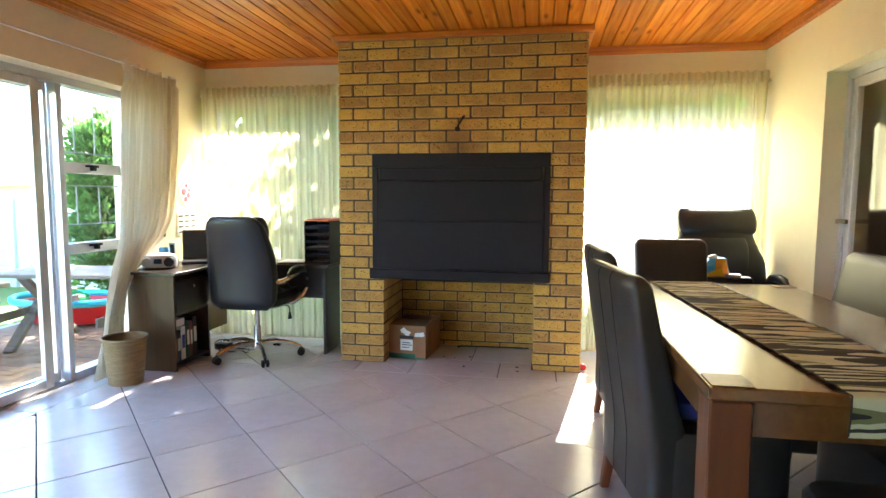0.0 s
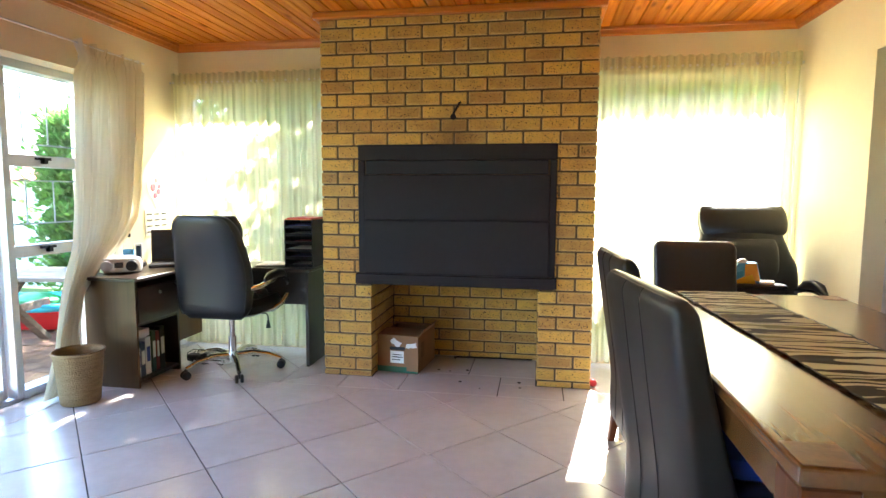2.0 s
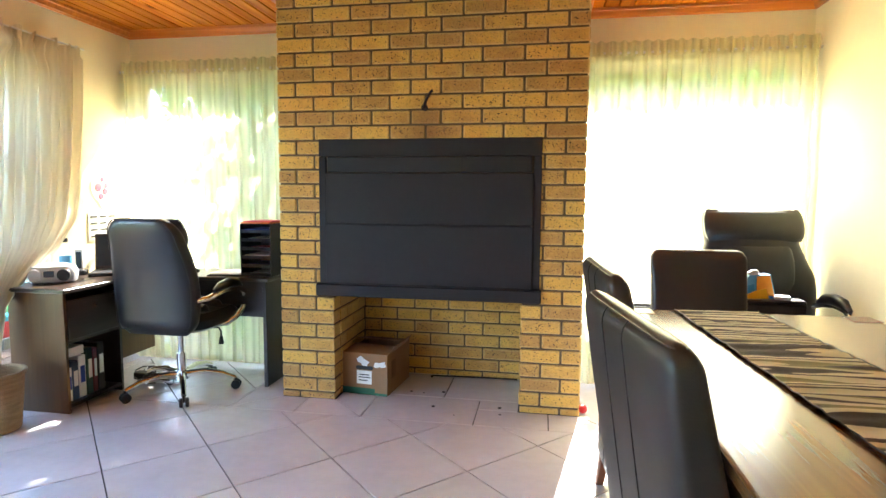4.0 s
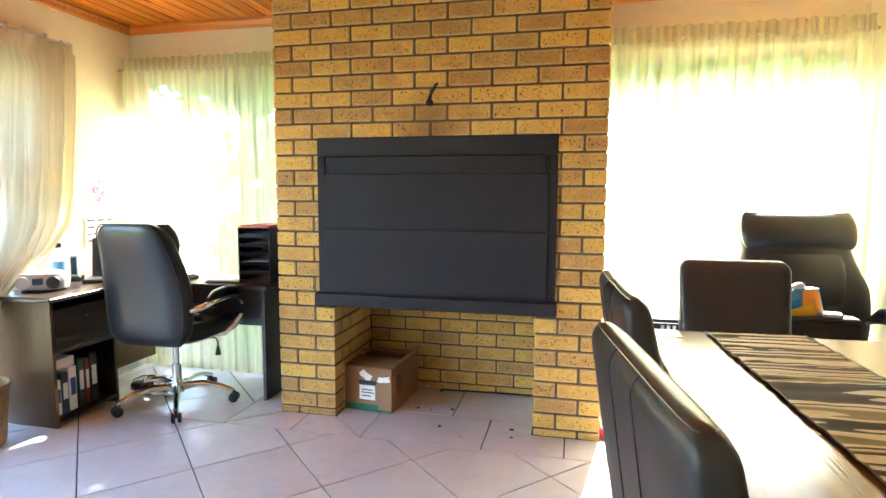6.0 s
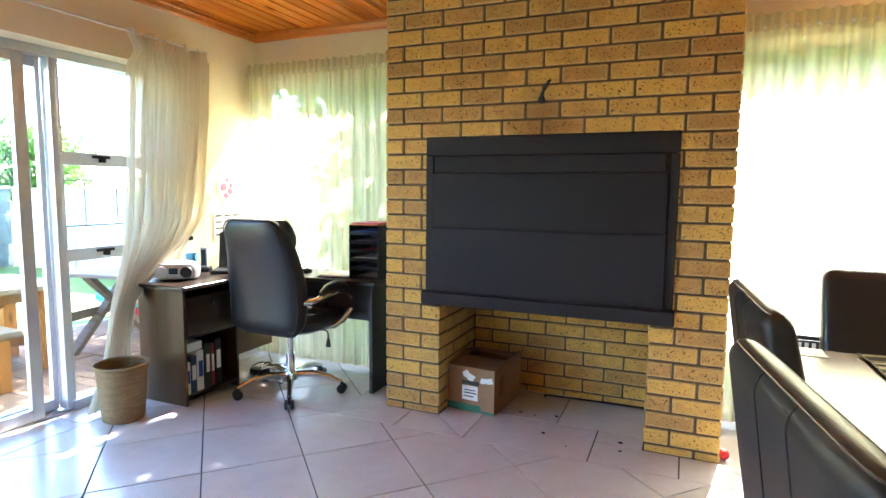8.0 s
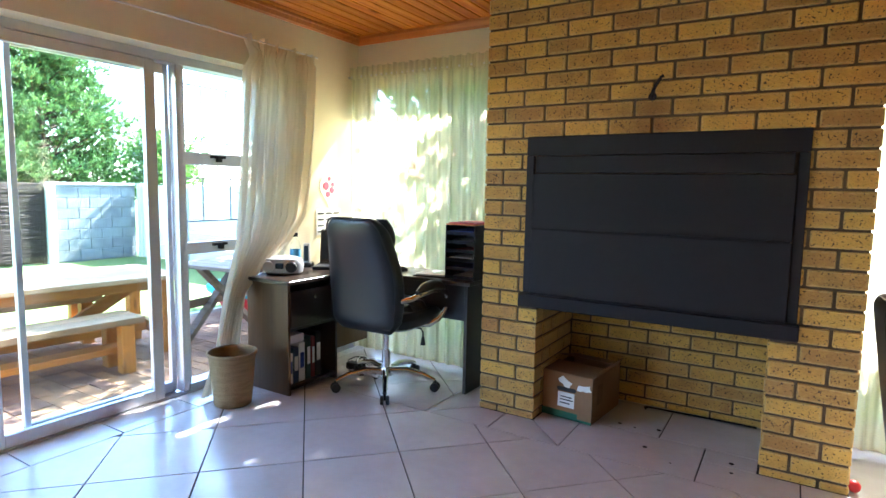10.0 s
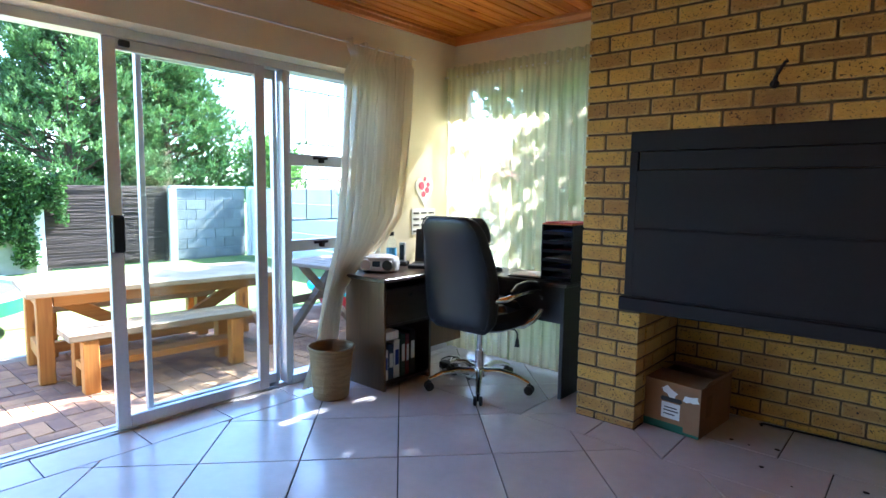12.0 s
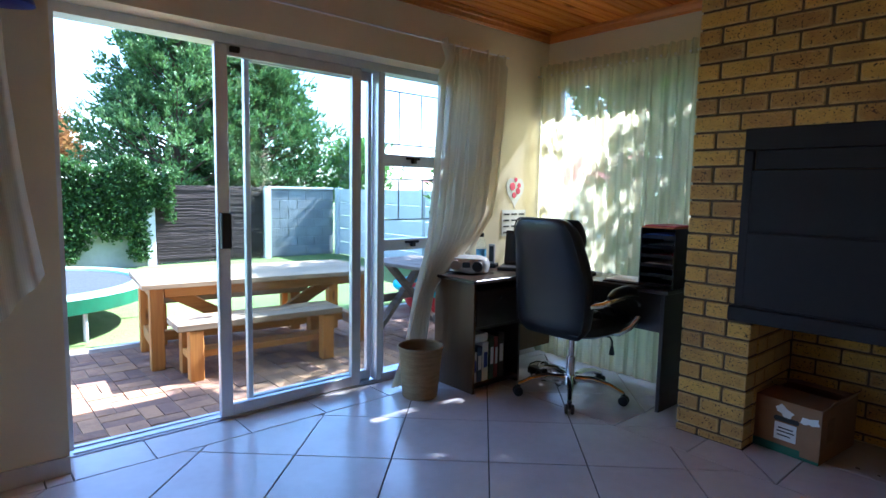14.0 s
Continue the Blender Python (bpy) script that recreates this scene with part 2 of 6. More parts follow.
BARK = material("bark", (0.14, 0.09, 0.06), (0.07, 0.045, 0.03), 0.9, scale=(8, 8, 2), bump=0.8)
WICKER = material("tan_woven_fibre", (0.33, 0.225, 0.105), (0.22, 0.145, 0.065), 0.75, scale=(12, 12, 60), bump=0.8, bump_scale=120)
CARD = material("brown_cardboard", (0.30, 0.16, 0.075), (0.25, 0.13, 0.06), 0.8, scale=(5, 5, 5), bump=0.1)
CARD_IN = material("scuffed_cardboard", (0.24, 0.13, 0.06), None, 0.85)
PAPER = material("white_paper", (0.78, 0.78, 0.76), (0.70, 0.70, 0.68), 0.7, bump=0.02)
INK = material("black_ink", (0.03, 0.03, 0.03), None, 0.6, bump=0.0)
RED = material("red_plastic", (0.62, 0.02, 0.02), (0.5, 0.015, 0.02), 0.35, bump=0.02)
# green trampoline vinyl with the sun's glare put into its colour
SUNLIT_GREEN = material("sunlit_green_vinyl", (0.36, 0.52, 0.43), (0.25, 0.44, 0.34), 0.5, bump=0.04)
GREEN_P = material("green_plastic", (0.02, 0.24, 0.055), (0.015, 0.18, 0.04), 0.4, bump=0.02)
# the same green vinyl, its colour darkened for the shaded skirt
SHADED_GREEN = material("shaded_green_vinyl", (0.012, 0.12, 0.05), (0.01, 0.085, 0.035), 0.5, bump=0.03)
# white bar paint; the grey stands for its backlit shade
BACKLIT_WHITE = material("backlit_white_paint", (0.34, 0.34, 0.36), (0.28, 0.28, 0.3), 0.5, bump=0.02)
CYAN_P = material("turquoise_plastic", (0.05, 0.5, 0.62), (0.04, 0.42, 0.55), 0.4, bump=0.02)
BLUE_P = material("blue_plastic", (0.01, 0.05, 0.35), (0.01, 0.04, 0.26), 0.35, bump=0.02)
YELLOW_P = material("yellow_card", (0.78, 0.47, 0.005), (0.7, 0.4, 0.005), 0.5, bump=0.02)
SILVER_P = material("silver_plastic", (0.55, 0.55, 0.56), (0.48, 0.48, 0.5), 0.3, 0.5, bump=0.02)
WHITE_P = material("white_plastic", (0.75, 0.75, 0.74), (0.68, 0.68, 0.68), 0.4, bump=0.02)
MAT_BLACK = material("black_woven_mat", (0.05, 0.055, 0.06), (0.035, 0.04, 0.045), 0.7, scale=(40, 40, 40))
ORANGE_P = material("orange_card", (0.75, 0.2, 0.03), None, 0.5, bump=0.02)
SCREEN = material("dark_screen_glass", (0.03, 0.05, 0.07), (0.02, 0.03, 0.05), 0.1, bump=0.0)
ROOF = material("grey_roof_sheet", (0.3, 0.29, 0.28), None, 0.6)
DARK_TRIM = material("brown_painted_door", (0.12, 0.09, 0.06), (0.09, 0.065, 0.045), 0.5)
PINK = material("pink_card", (0.72, 0.06, 0.12), (0.6, 0.05, 0.12), 0.5, bump=0.02)

glaze = TILE.node_tree.nodes["Principled BSDF"]
glaze.inputs["Specular IOR Level"].default_value = 0.85
LIT_VENEER.node_tree.nodes["Principled BSDF"].inputs["Specular IOR Level"].default_value = 0.3
TABLE_WOOD.node_tree.nodes["Principled BSDF"].inputs["Specular IOR Level"].default_value = 1.0
for m in (STEEL_BLACK, PLASTIC_BLACK):
    m.node_tree.nodes["Principled BSDF"].inputs["Specular IOR Level"].default_value = 0.25

# paler fired rim along the edges of each brick
n, link = BRICK.node_tree.nodes, BRICK.node_tree.links.new
co = n.new("ShaderNodeTexCoord")
half = n.new("ShaderNodeVectorMath"); half.operation = "SUBTRACT"; half.inputs[1].default_value = (0.5, 0.5, 0.5); link(co.outputs["Generated"], half.inputs[0])
away = n.new("ShaderNodeVectorMath"); away.operation = "ABSOLUTE"; link(half.outputs[0], away.inputs[0])
metre = n.new("ShaderNodeVectorMath"); metre.operation = "MULTIPLY_ADD"; metre.inputs[1].default_value = (-0.213, 0, -0.071); metre.inputs[2].default_value = (0.1065, 0, 0.0355); link(away.outputs[0], metre.inputs[0])
axes = n.new("ShaderNodeSeparateXYZ"); link(metre.outputs[0], axes.inputs[0])
least = n.new("ShaderNodeMath"); least.operation = "MINIMUM"; link(axes.outputs[0], least.inputs[0]); link(axes.outputs[2], least.inputs[1])
ripple = n.new("ShaderNodeTexNoise"); ripple.inputs["Scale"].default_value = 45; link(co.outputs["Object"], ripple.inputs[0])
ragged = n.new("ShaderNodeMath"); ragged.operation = "MULTIPLY_ADD"; ragged.inputs[1].default_value = 0.016; link(ripple.outputs[0], ragged.inputs[0]); link(least.outputs[0], ragged.inputs[2])
rim = n.new("ShaderNodeMapRange"); rim.inputs[1].default_value = 0.012; rim.inputs[2].default_value = 0.019; rim.inputs[3].default_value = 0.5; rim.inputs[4].default_value = 0.0; link(ragged.outputs[0], rim.inputs[0])
pale = n.new("ShaderNodeMix"); pale.data_type = "RGBA"; pale.inputs[7].default_value = (0.66, 0.45, 0.17, 1)
link(rim.outputs[0], pale.inputs[0]); link(n["Principled BSDF"].inputs["Base Color"].links[0].from_socket, pale.inputs[6]); link(pale.outputs[2], n["Principled BSDF"].inputs["Base Color"])

# soot and heat stain on the bricks round the flue lever
n, link = BRICK.node_tree.nodes, BRICK.node_tree.links.new
geo = n.new("ShaderNodeNewGeometry")
far = n.new("ShaderNodeVectorMath"); far.operation = "DISTANCE"; far.inputs[1].default_value = (-0.40, 4.12, 1.57)
link(geo.outputs["Position"], far.inputs[0])
cloud = n.new("ShaderNodeTexNoise"); cloud.inputs["Scale"].default_value = 7; link(geo.outputs["Position"], cloud.inputs[0])
rag = n.new("ShaderNodeMath"); rag.operation = "MULTIPLY_ADD"; rag.inputs[1].default_value = 0.22; link(cloud.outputs[0], rag.inputs[0]); link(far.outputs["Value"], rag.inputs[2])
soot = n.new("ShaderNodeMapRange"); soot.inputs[1].default_value = 0.14; soot.inputs[2].default_value = 0.34; soot.inputs[3].default_value = 0.62; soot.inputs[4].default_value = 0.0
link(rag.outputs[0], soot.inputs[0])
stain = n.new("ShaderNodeMix"); stain.data_type = "RGBA"; stain.inputs[7].default_value = (0.16, 0.065, 0.02, 1)
link(soot.outputs[0], stain.inputs[0]); link(n["Principled BSDF"].inputs["Base Color"].links[0].from_socket, stain.inputs[6]); link(stain.outputs[2], n["Principled BSDF"].inputs["Base Color"])


# ---- mesh helpers ----
def part(name, bm, mat, parent=None, label="", smooth=False):
    """Links a bmesh as one mesh object under a thing or a part, with its coordinates kept in the world."""
    me = bpy.data.meshes.new(name)
    bmesh.ops.recalc_face_normals(bm, faces=bm.faces)
    bm.to_mesh(me); bm.free()
    me.materials.append(mat)
    if smooth:
        me.shade_smooth()
        me.set_sharp_from_angle(angle=radians(40))
    ob = new(name, me)
    if parent is not None:
        ob.parent = parent
    if label:
        ob["label"] = label
    return ob


def thing(name, label, category, at=None, group="", kind=""):
    """An empty that carries its parts; they are given in its own space."""
    ob = new(name)
    ob.empty_display_size = 0.1
    if at is not None:
        ob.matrix_basis = at
    return tagged(ob, label, category, group, kind)


def box(bm, x0, x1, y0, y1, z0, z1, bevel=0.0, seg=1, m=None):
    vs = [bm.verts.new((x, y, z)) for x in (x0, x1) for y in (y0, y1) for z in (z0, z1)]
    fs = [bm.faces.new([vs[i] for i in q]) for q in ((0, 1, 3, 2), (4, 6, 7, 5), (0, 4, 5, 1), (2, 3, 7, 6), (0, 2, 6, 4), (1, 5, 7, 3))]
    if bevel:
        es = list({e for f in fs for e in f.edges})
        r = bmesh.ops.bevel(bm, geom=es, offset=bevel, segments=seg, affect="EDGES", profile=0.5)
        vs = list({v for f in r["faces"] for v in f.verts} | {v for v in vs if v.is_valid})
    if m is not None:
        bmesh.ops.transform(bm, matrix=m, verts=vs)
    return bm


def boxes(*lst, bevel=0.0, seg=1):
    bm = bmesh.new()
    for b in lst:
        box(bm, *b, bevel=bevel, seg=seg)
    return bm


def tube(bm, pts, r, n=10, closed=False):
    """A round bar along points; r is one radius or one a point."""
    pts = [Vector(p) for p in pts]
    rs = r if isinstance(r, (list, tuple)) else [r] * len(pts)
    rings = []
    up = Vector((0, 0, 1))
    for i, p in enumerate(pts):
        a, b = pts[i - 1] if i or closed else p, pts[(i + 1) % len(pts)] if i < len(pts) - 1 or closed else p
        d = (b - a).normalized()
        if abs(d.dot(up)) > 0.95:
            up = Vector((1, 0, 0)) if abs(d.x) < 0.9 else Vector((0, 1, 0))
        u = d.cross(up).normalized(); w = d.cross(u).normalized(); up = u.cross(d)
        rings.append([bm.verts.new(p + (u * math.cos(k * math.tau / n) + w * math.sin(k * math.tau / n)) * rs[i]) for k in range(n)])
    pairs = list(zip(rings, rings[1:])) + ([(rings[-1], rings[0])] if closed else [])
    for ra, rb in pairs:
        for k in range(n):
            bm.faces.new((ra[k], ra[(k + 1) % n], rb[(k + 1) % n], rb[k]))
    if not closed:
        bm.faces.new(rings[0][::-1]); bm.faces.new(rings[-1])
    return bm


def loft(bm, secs, n=24):
    """Rings of rounded rectangles in level planes: (x, y, z, half width, half depth, squareness)."""
    rings = []
    for x, y, z, a, b, e in secs:
        ring = []
        for k in range(n):
            t = (k + 0.5) * math.tau / n
            c, s = math.cos(t), math.sin(t)
            ring.append(bm.verts.new((x + a * math.copysign(abs(c) ** (2 / e), c), y + b * math.copysign(abs(s) ** (2 / e), s), z)))
        rings.append(ring)
    for ra, rb in zip(rings, rings[1:]):
        for k in range(n):
            bm.faces.new((ra[k], ra[(k + 1) % n], rb[(k + 1) % n], rb[k]))
    bm.faces.new(rings[0][::-1]); bm.faces.new(rings[-1])
    return bm


def lathe(bm, prof, n=32, at=(0, 0, 0)):
    rings = [[bm.verts.new((at[0] + r * math.cos(k * math.tau / n), at[1] + r * math.sin(k * math.tau / n), at[2] + z)) for k in range(n)] for r, z in prof]
    for ra, rb in zip(rings, rings[1:]):
        for k in range(n):
            bm.faces.new((ra[k], ra[(k + 1) % n], rb[(k + 1) % n], rb[k]))
    return bm


def beam(bm, a, b, w, h, up=(0, 0, 1), bevel=0.004):
    """A squared timber from a to b, w wide and h deep."""
    a, b = Vector(a), Vector(b)
    d = (b - a).normalized()
    u = d.cross(Vector(up)).normalized(); v = u.cross(d)
    m = Matrix((u, d, v)).transposed().to_4x4(); m.translation = a
    return box(bm, -w / 2, w / 2, 0, (b - a).length, -h / 2, h / 2, bevel, 1, m)


def wall(name, axis, u0, u1, z0, z1, t0, t1, holes, mat, label):
    """A wall along x (axis 0) or y (axis 1), t0 to t1 thick, with rectangular openings (u0, u1, z0, z1) through it."""
    us = sorted({u0, u1, *[h[0] for h in holes], *[h[1] for h in holes]})
    zs = sorted({z0, z1, *[h[2] for h in holes], *[h[3] for h in holes]})
    bm = bmesh.new()
    vert = {}

    def v(u, z, t):
        k = (round(u, 4), round(z, 4), round(t, 4))
        if k not in vert:
            vert[k] = bm.verts.new((u, t, z) if axis == 0 else (t, u, z))
        return vert[k]
    solid = {}
    for i in range(len(us) - 1):
        for j in range(len(zs) - 1):
            mu, mz = (us[i] + us[i + 1]) / 2, (zs[j] + zs[j + 1]) / 2
            solid[i, j] = not any(h[0] < mu < h[1] and h[2] < mz < h[3] for h in holes)
    for (i, j), s in solid.items():
        if not s:
            continue
        a, b, c, d = us[i], us[i + 1], zs[j], zs[j + 1]
        for t in (t0, t1):
            bm.faces.new((v(a, c, t), v(b, c, t), v(b, d, t), v(a, d, t)))
        for di, dj, p, q in ((-1, 0, (a, c), (a, d)), (1, 0, (b, c), (b, d)), (0, -1, (a, c), (b, c)), (0, 1, (a, d), (b, d))):
            if not solid.get((i + di, j + dj), False):
                bm.faces.new((v(*p, t0), v(*q, t0), v(*q, t1), v(*p, t1)))
    return tagged(part(name, bm, mat), label, "wall", kind="structure")


def cloth(name, mat, parent, us, zs, place, label=""):
    """A hanging sheet: place(u, w) gives the point; u runs 0 to 1 across and w 0 to 1 down."""
    bm = bmesh.new()
    grid = [[bm.verts.new(place(i / us, j / zs)) for i in range(us + 1)] for j in range(zs + 1)]
    uvl = bm.loops.layers.uv.new("UVMap")
    for j in range(zs):
        for i in range(us):
            f = bm.faces.new((grid[j][i], grid[j][i + 1], grid[j + 1][i + 1], grid[j + 1][i]))
            for lp, (a, b) in zip(f.loops, ((i, j), (i + 1, j), (i + 1, j + 1), (i, j + 1))):
                lp[uvl].uv = (a / us, b / zs * 0.02)
    me = bpy.data.meshes.new(name); bm.to_mesh(me); bm.free(); me.materials.append(mat); me.shade_smooth()
    ob = new(name, me); ob.parent = parent
    if label:
        ob["label"] = label
    return ob


def wob(a, b, c):
    return noise.noise((a, b, c))


# ---- the room's shell ----
LX, RX, BY, CZ = -2.65, 1.80, 4.71, 2.362
FRONT_Y = -3.2
tagged(part("floor_slab", boxes((LX - 0.30, 5.0, FRONT_Y - 0.2, 4.92, -0.3, -0.008)), GROUT), "dark grout bed under the floor tiles", "floor", kind="structure")
# the second opening, out of view, is added to let in fill daylight
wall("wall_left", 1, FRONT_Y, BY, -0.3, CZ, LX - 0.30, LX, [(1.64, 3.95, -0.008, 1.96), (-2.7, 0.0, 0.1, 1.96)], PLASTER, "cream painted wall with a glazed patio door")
wall("wall_back", 0, LX - 0.30, 4.8, -0.3, CZ, BY, BY + 0.19, [(-2.64, -1.22, 0.05, 2.03), (0.47, 1.795, 0.05, 2.03), (2.42, 3.7, 1.1, 1.95)], PLASTER, "cream painted back wall with two tall windows")
wall("wall_right", 1, FRONT_Y, BY, -0.3, CZ, RX, RX + 0.2, [(1.6, 3.78, -0.008, 1.94)], PLASTER, "cream painted wall with a doorway to the next room")
wall("wall_front", 0, LX - 0.30, 4.8, -0.3, CZ, FRONT_Y - 0.2, FRONT_Y, [], PLASTER, "plain cream painted wall")
wall("wall_next_room", 1, FRONT_Y, BY, -0.3, CZ, 4.6, 4.8, [], PLASTER, "plain cream wall of the next room")
tagged(part("roof", boxes((LX - 0.87, 4.9, FRONT_Y - 0.3, BY + 0.54, CZ + 0.07, CZ + 0.2)), ROOF), "flat grey roof sheet with eaves over the room", "roof", kind="structure")

# tongue-and-groove boards along y with a shadow gap
bm = bmesh.new()
x = LX
while x < 4.6:
    y = FRONT_Y
    w = 0.088
    prof = [(0, 0.012), (0.006, 0.0), (w - 0.006, 0.0), (w, 0.012)]
    vs = [[bm.verts.new((x + px, yy, CZ - 0.012 + pz)) for px, pz in prof] for yy in (FRONT_Y, BY)]
    for i in range(3):
        bm.faces.new((vs[0][i], vs[0][i + 1], vs[1][i + 1], vs[1][i]))
    x += w
ceiling = tagged(part("ceiling", bm, PINE_CEIL), "varnished orange pine tongue-and-groove board ceiling", "ceiling", kind="structure")
tagged(part("ceiling_backing", boxes((LX, 4.6, FRONT_Y, BY, CZ + 0.002, CZ + 0.06)), MORTAR), "dark backing above the ceiling boards", "ceiling", kind="structure")


def cornice(name, a, b, inward):
    """A moulded strip along the foot of the ceiling, from a to b, that projects inward."""
    bm = bmesh.new()
    a, b, n = Vector(a), Vector(b), Vector(inward)
    prof = [(0, 0), (0.010, 0), (0.016, 0.007), (0.022, 0.010), (0.032, 0.034), (0.039, 0.040), (0.041, 0.056), (0, 0.056)]
    ra = [bm.verts.new(a + n * p + Vector((0, 0, q))) for p, q in prof]
    rb = [bm.verts.new(b + n * p + Vector((0, 0, q))) for p, q in prof]
    for i in range(len(prof)):
        j = (i + 1) % len(prof)
        bm.faces.new((ra[i], ra[j], rb[j], rb[i]))
    bm.faces.new(ra[::-1]); bm.faces.new(rb)
    return tagged(part(name, bm, PINE_TRIM), "varnished pine cornice strip under the ceiling", "trim", kind="structure")


cornice("trim_1", (LX + 0.001, FRONT_Y, 2.294), (LX + 0.001, BY, 2.294), (1, 0, 0))
cornice("trim_2", (LX, BY - 0.001, 2.294), (-1.25, BY - 0.001, 2.294), (0, -1, 0))
cornice("trim_3", (0.495, BY - 0.001, 2.294), (RX, BY - 0.001, 2.294), (0, -1, 0))
cornice("trim_4", (RX - 0.001, FRONT_Y, 2.294), (RX - 0.001, BY, 2.294), (-1, 0, 0))

# ---- brick chimney with the built-in barbecue ----
CX0, CX1, FY = -1.25, 0.495, 4.12
NX0, NX1, NZ, NYB = -0.917, 0.159, 0.66, 4.70
chimney = thing("chimney_breast", "yellow speckled face-brick chimney breast with a log niche", "chimney", kind="structure")
G = 0.008
part("mortar_core", boxes((CX0 + G, NX0 - G, FY + G, BY, 0, NZ), (NX1 + G, CX1 - G, FY + G, BY, 0, NZ), (NX0 - G, NX1 + G, NYB + G, BY + 0.002, 0, NZ),
                          (CX0 + G, CX1 - G, FY + G, BY, NZ, CZ - 0.02)), MORTAR, chimney, "dark recessed mortar")
bm = bmesh.new()
box(bm, CX0 - 0.035, CX1 + 0.035, FY - 0.045, FY + 0.004, 2.308, 2.348, 0.008, 2)
box(bm, CX0 - 0.035, CX0 - 0.002, FY + 0.004, BY - 0.045, 2.308, 2.348, 0.004)
box(bm, CX1 + 0.002, CX1 + 0.035, FY + 0.004, BY - 0.045, 2.308, 2.348, 0.004)
tagged(part("trim_5", bm, PINE_TRIM), "varnished pine strip round the chimney head", "trim", kind="structure")

COURSE = 0.0822
BRICKS = []
J = 0.011


def course_runs(k):
    """Brick lengths across the chimney's face in course k, from the outer edge."""
    if k % 2:
        return [0.213, 0.213, 0.213, 0.194, 0.194, 0.213, 0.213, 0.213]
    return [0.103, 0.213, 0.213, 0.213, 0.158, 0.213, 0.213, 0.213, 0.103]


for k in range(30):
    z0 = 1.523 + (k - 19) * COURSE
    z1 = z0 + COURSE - J
    z0 = max(z0, 0.0)
    z1 = min(z1, 2.309)
    if z1 - z0 < 0.015:
        continue
    runs = course_runs(k)
    gap = ((CX1 - CX0) - sum(runs)) / (len(runs) - 1)
    x = CX0
    for r in runs:
        spans = [(x, x + r)]
        zm = (z0 + z1) / 2
        cut = (NX0, NX1) if zm < 0.64 else (-0.985, 0.246) if zm < 1.515 else None
        if cut:
            spans = [s for s in ((x, min(x + r, cut[0])), (max(x, cut[1]), x + r)) if s[1] - s[0] > 0.02]
        for a, b in spans:
            BRICKS.append((a, b, FY, FY + 0.10, z0, z1))
        x += r + gap
    if z1 < 0.7:
        x = NX0 + (0.0 if k % 2 else -0.11)
        while x < NX1 - 0.02:
            a, b = max(x, NX0 + 0.002), min(x + 0.222, NX1 - 0.002)
            b = NX1 - 0.002 if NX1 - b < 0.06 else b
            if b - a > 0.03:
                BRICKS.append((a, b, NYB, NYB + 0.02, z0, z1))
            x += 0.232
        y = FY + 0.107 - (0.0 if k % 2 else 0.116)
        while y < NYB - 0.03:
            a, b = max(y, FY + 0.105), min(y + 0.222, NYB - 0.004)
            if b - a > 0.03:
                BRICKS.append((NX0 - 0.02, NX0, a, b, z0, z1))
                BRICKS.append((NX1, NX1 + 0.02, a, b, z0, z1))
            y += 0.232

braai = thing("built_in_barbecue", "matt black steel built-in barbecue with closed drop doors", "barbecue", pose(0, 0, 0))
part("back_box", boxes((-0.985, 0.246, FY + 0.012, 4.6, 0.66, 1.515)), STEEL_BLACK, braai)
for b in ((-0.999, 0.262, FY - 0.012, FY + 0.01, 1.425, 1.523), (-0.999, -0.958, FY - 0.012, FY + 0.01, 0.70, 1.424), (0.221, 0.262, FY - 0.012, FY + 0.01, 0.70, 1.424)):
    part("surround", boxes(b, bevel=0.003), STEEL_BLACK, braai)
part("hood_strip", boxes((-0.945, 0.208, FY - 0.020, FY - 0.002, 1.336, 1.423), bevel=0.004), STEEL_BLACK, braai)
part("upper_door", boxes((-0.957, 0.220, FY - 0.020, FY - 0.002, 1.048, 1.332), bevel=0.003), STEEL_BLACK, braai)
part("lower_door", boxes((-0.957, 0.220, FY - 0.024, FY - 0.002, 0.700, 1.043), bevel=0.003), STEEL_BLACK, braai)
bm = boxes((-1.012, 0.272, FY - 0.05, FY - 0.0, 0.628, 0.698), bevel=0.006)
part("ash_lip", bm, STEEL_BLACK, braai)
bm = bmesh.new()
for zz in (1.046, 0.702):
    tube(bm, [(-0.95, FY - 0.026, zz), (0.213, FY - 0.026, zz)], 0.004, 6)
part("door_bead", bm, STEEL_BLACK, braai)

hook = thing("flue_lever", "bent black iron flue lever in the brickwork", "lever")
bm = bmesh.new()
tube(bm, [(-0.382, FY + 0.01, 1.69), (-0.382, FY - 0.02, 1.69), (-0.372, FY - 0.05, 1.71), (-0.335, FY - 0.07, 1.765), (-0.325, FY - 0.07, 1.77)], 0.007, 8)
part("rod", bm, STEEL_BLACK, hook)
bm = bmesh.new()
tube(bm, [(-0.382, FY + 0.002, 1.69), (-0.382, FY - 0.014, 1.69)], 0.018, 10)
part("collar", bm, STEEL_BLACK, hook)


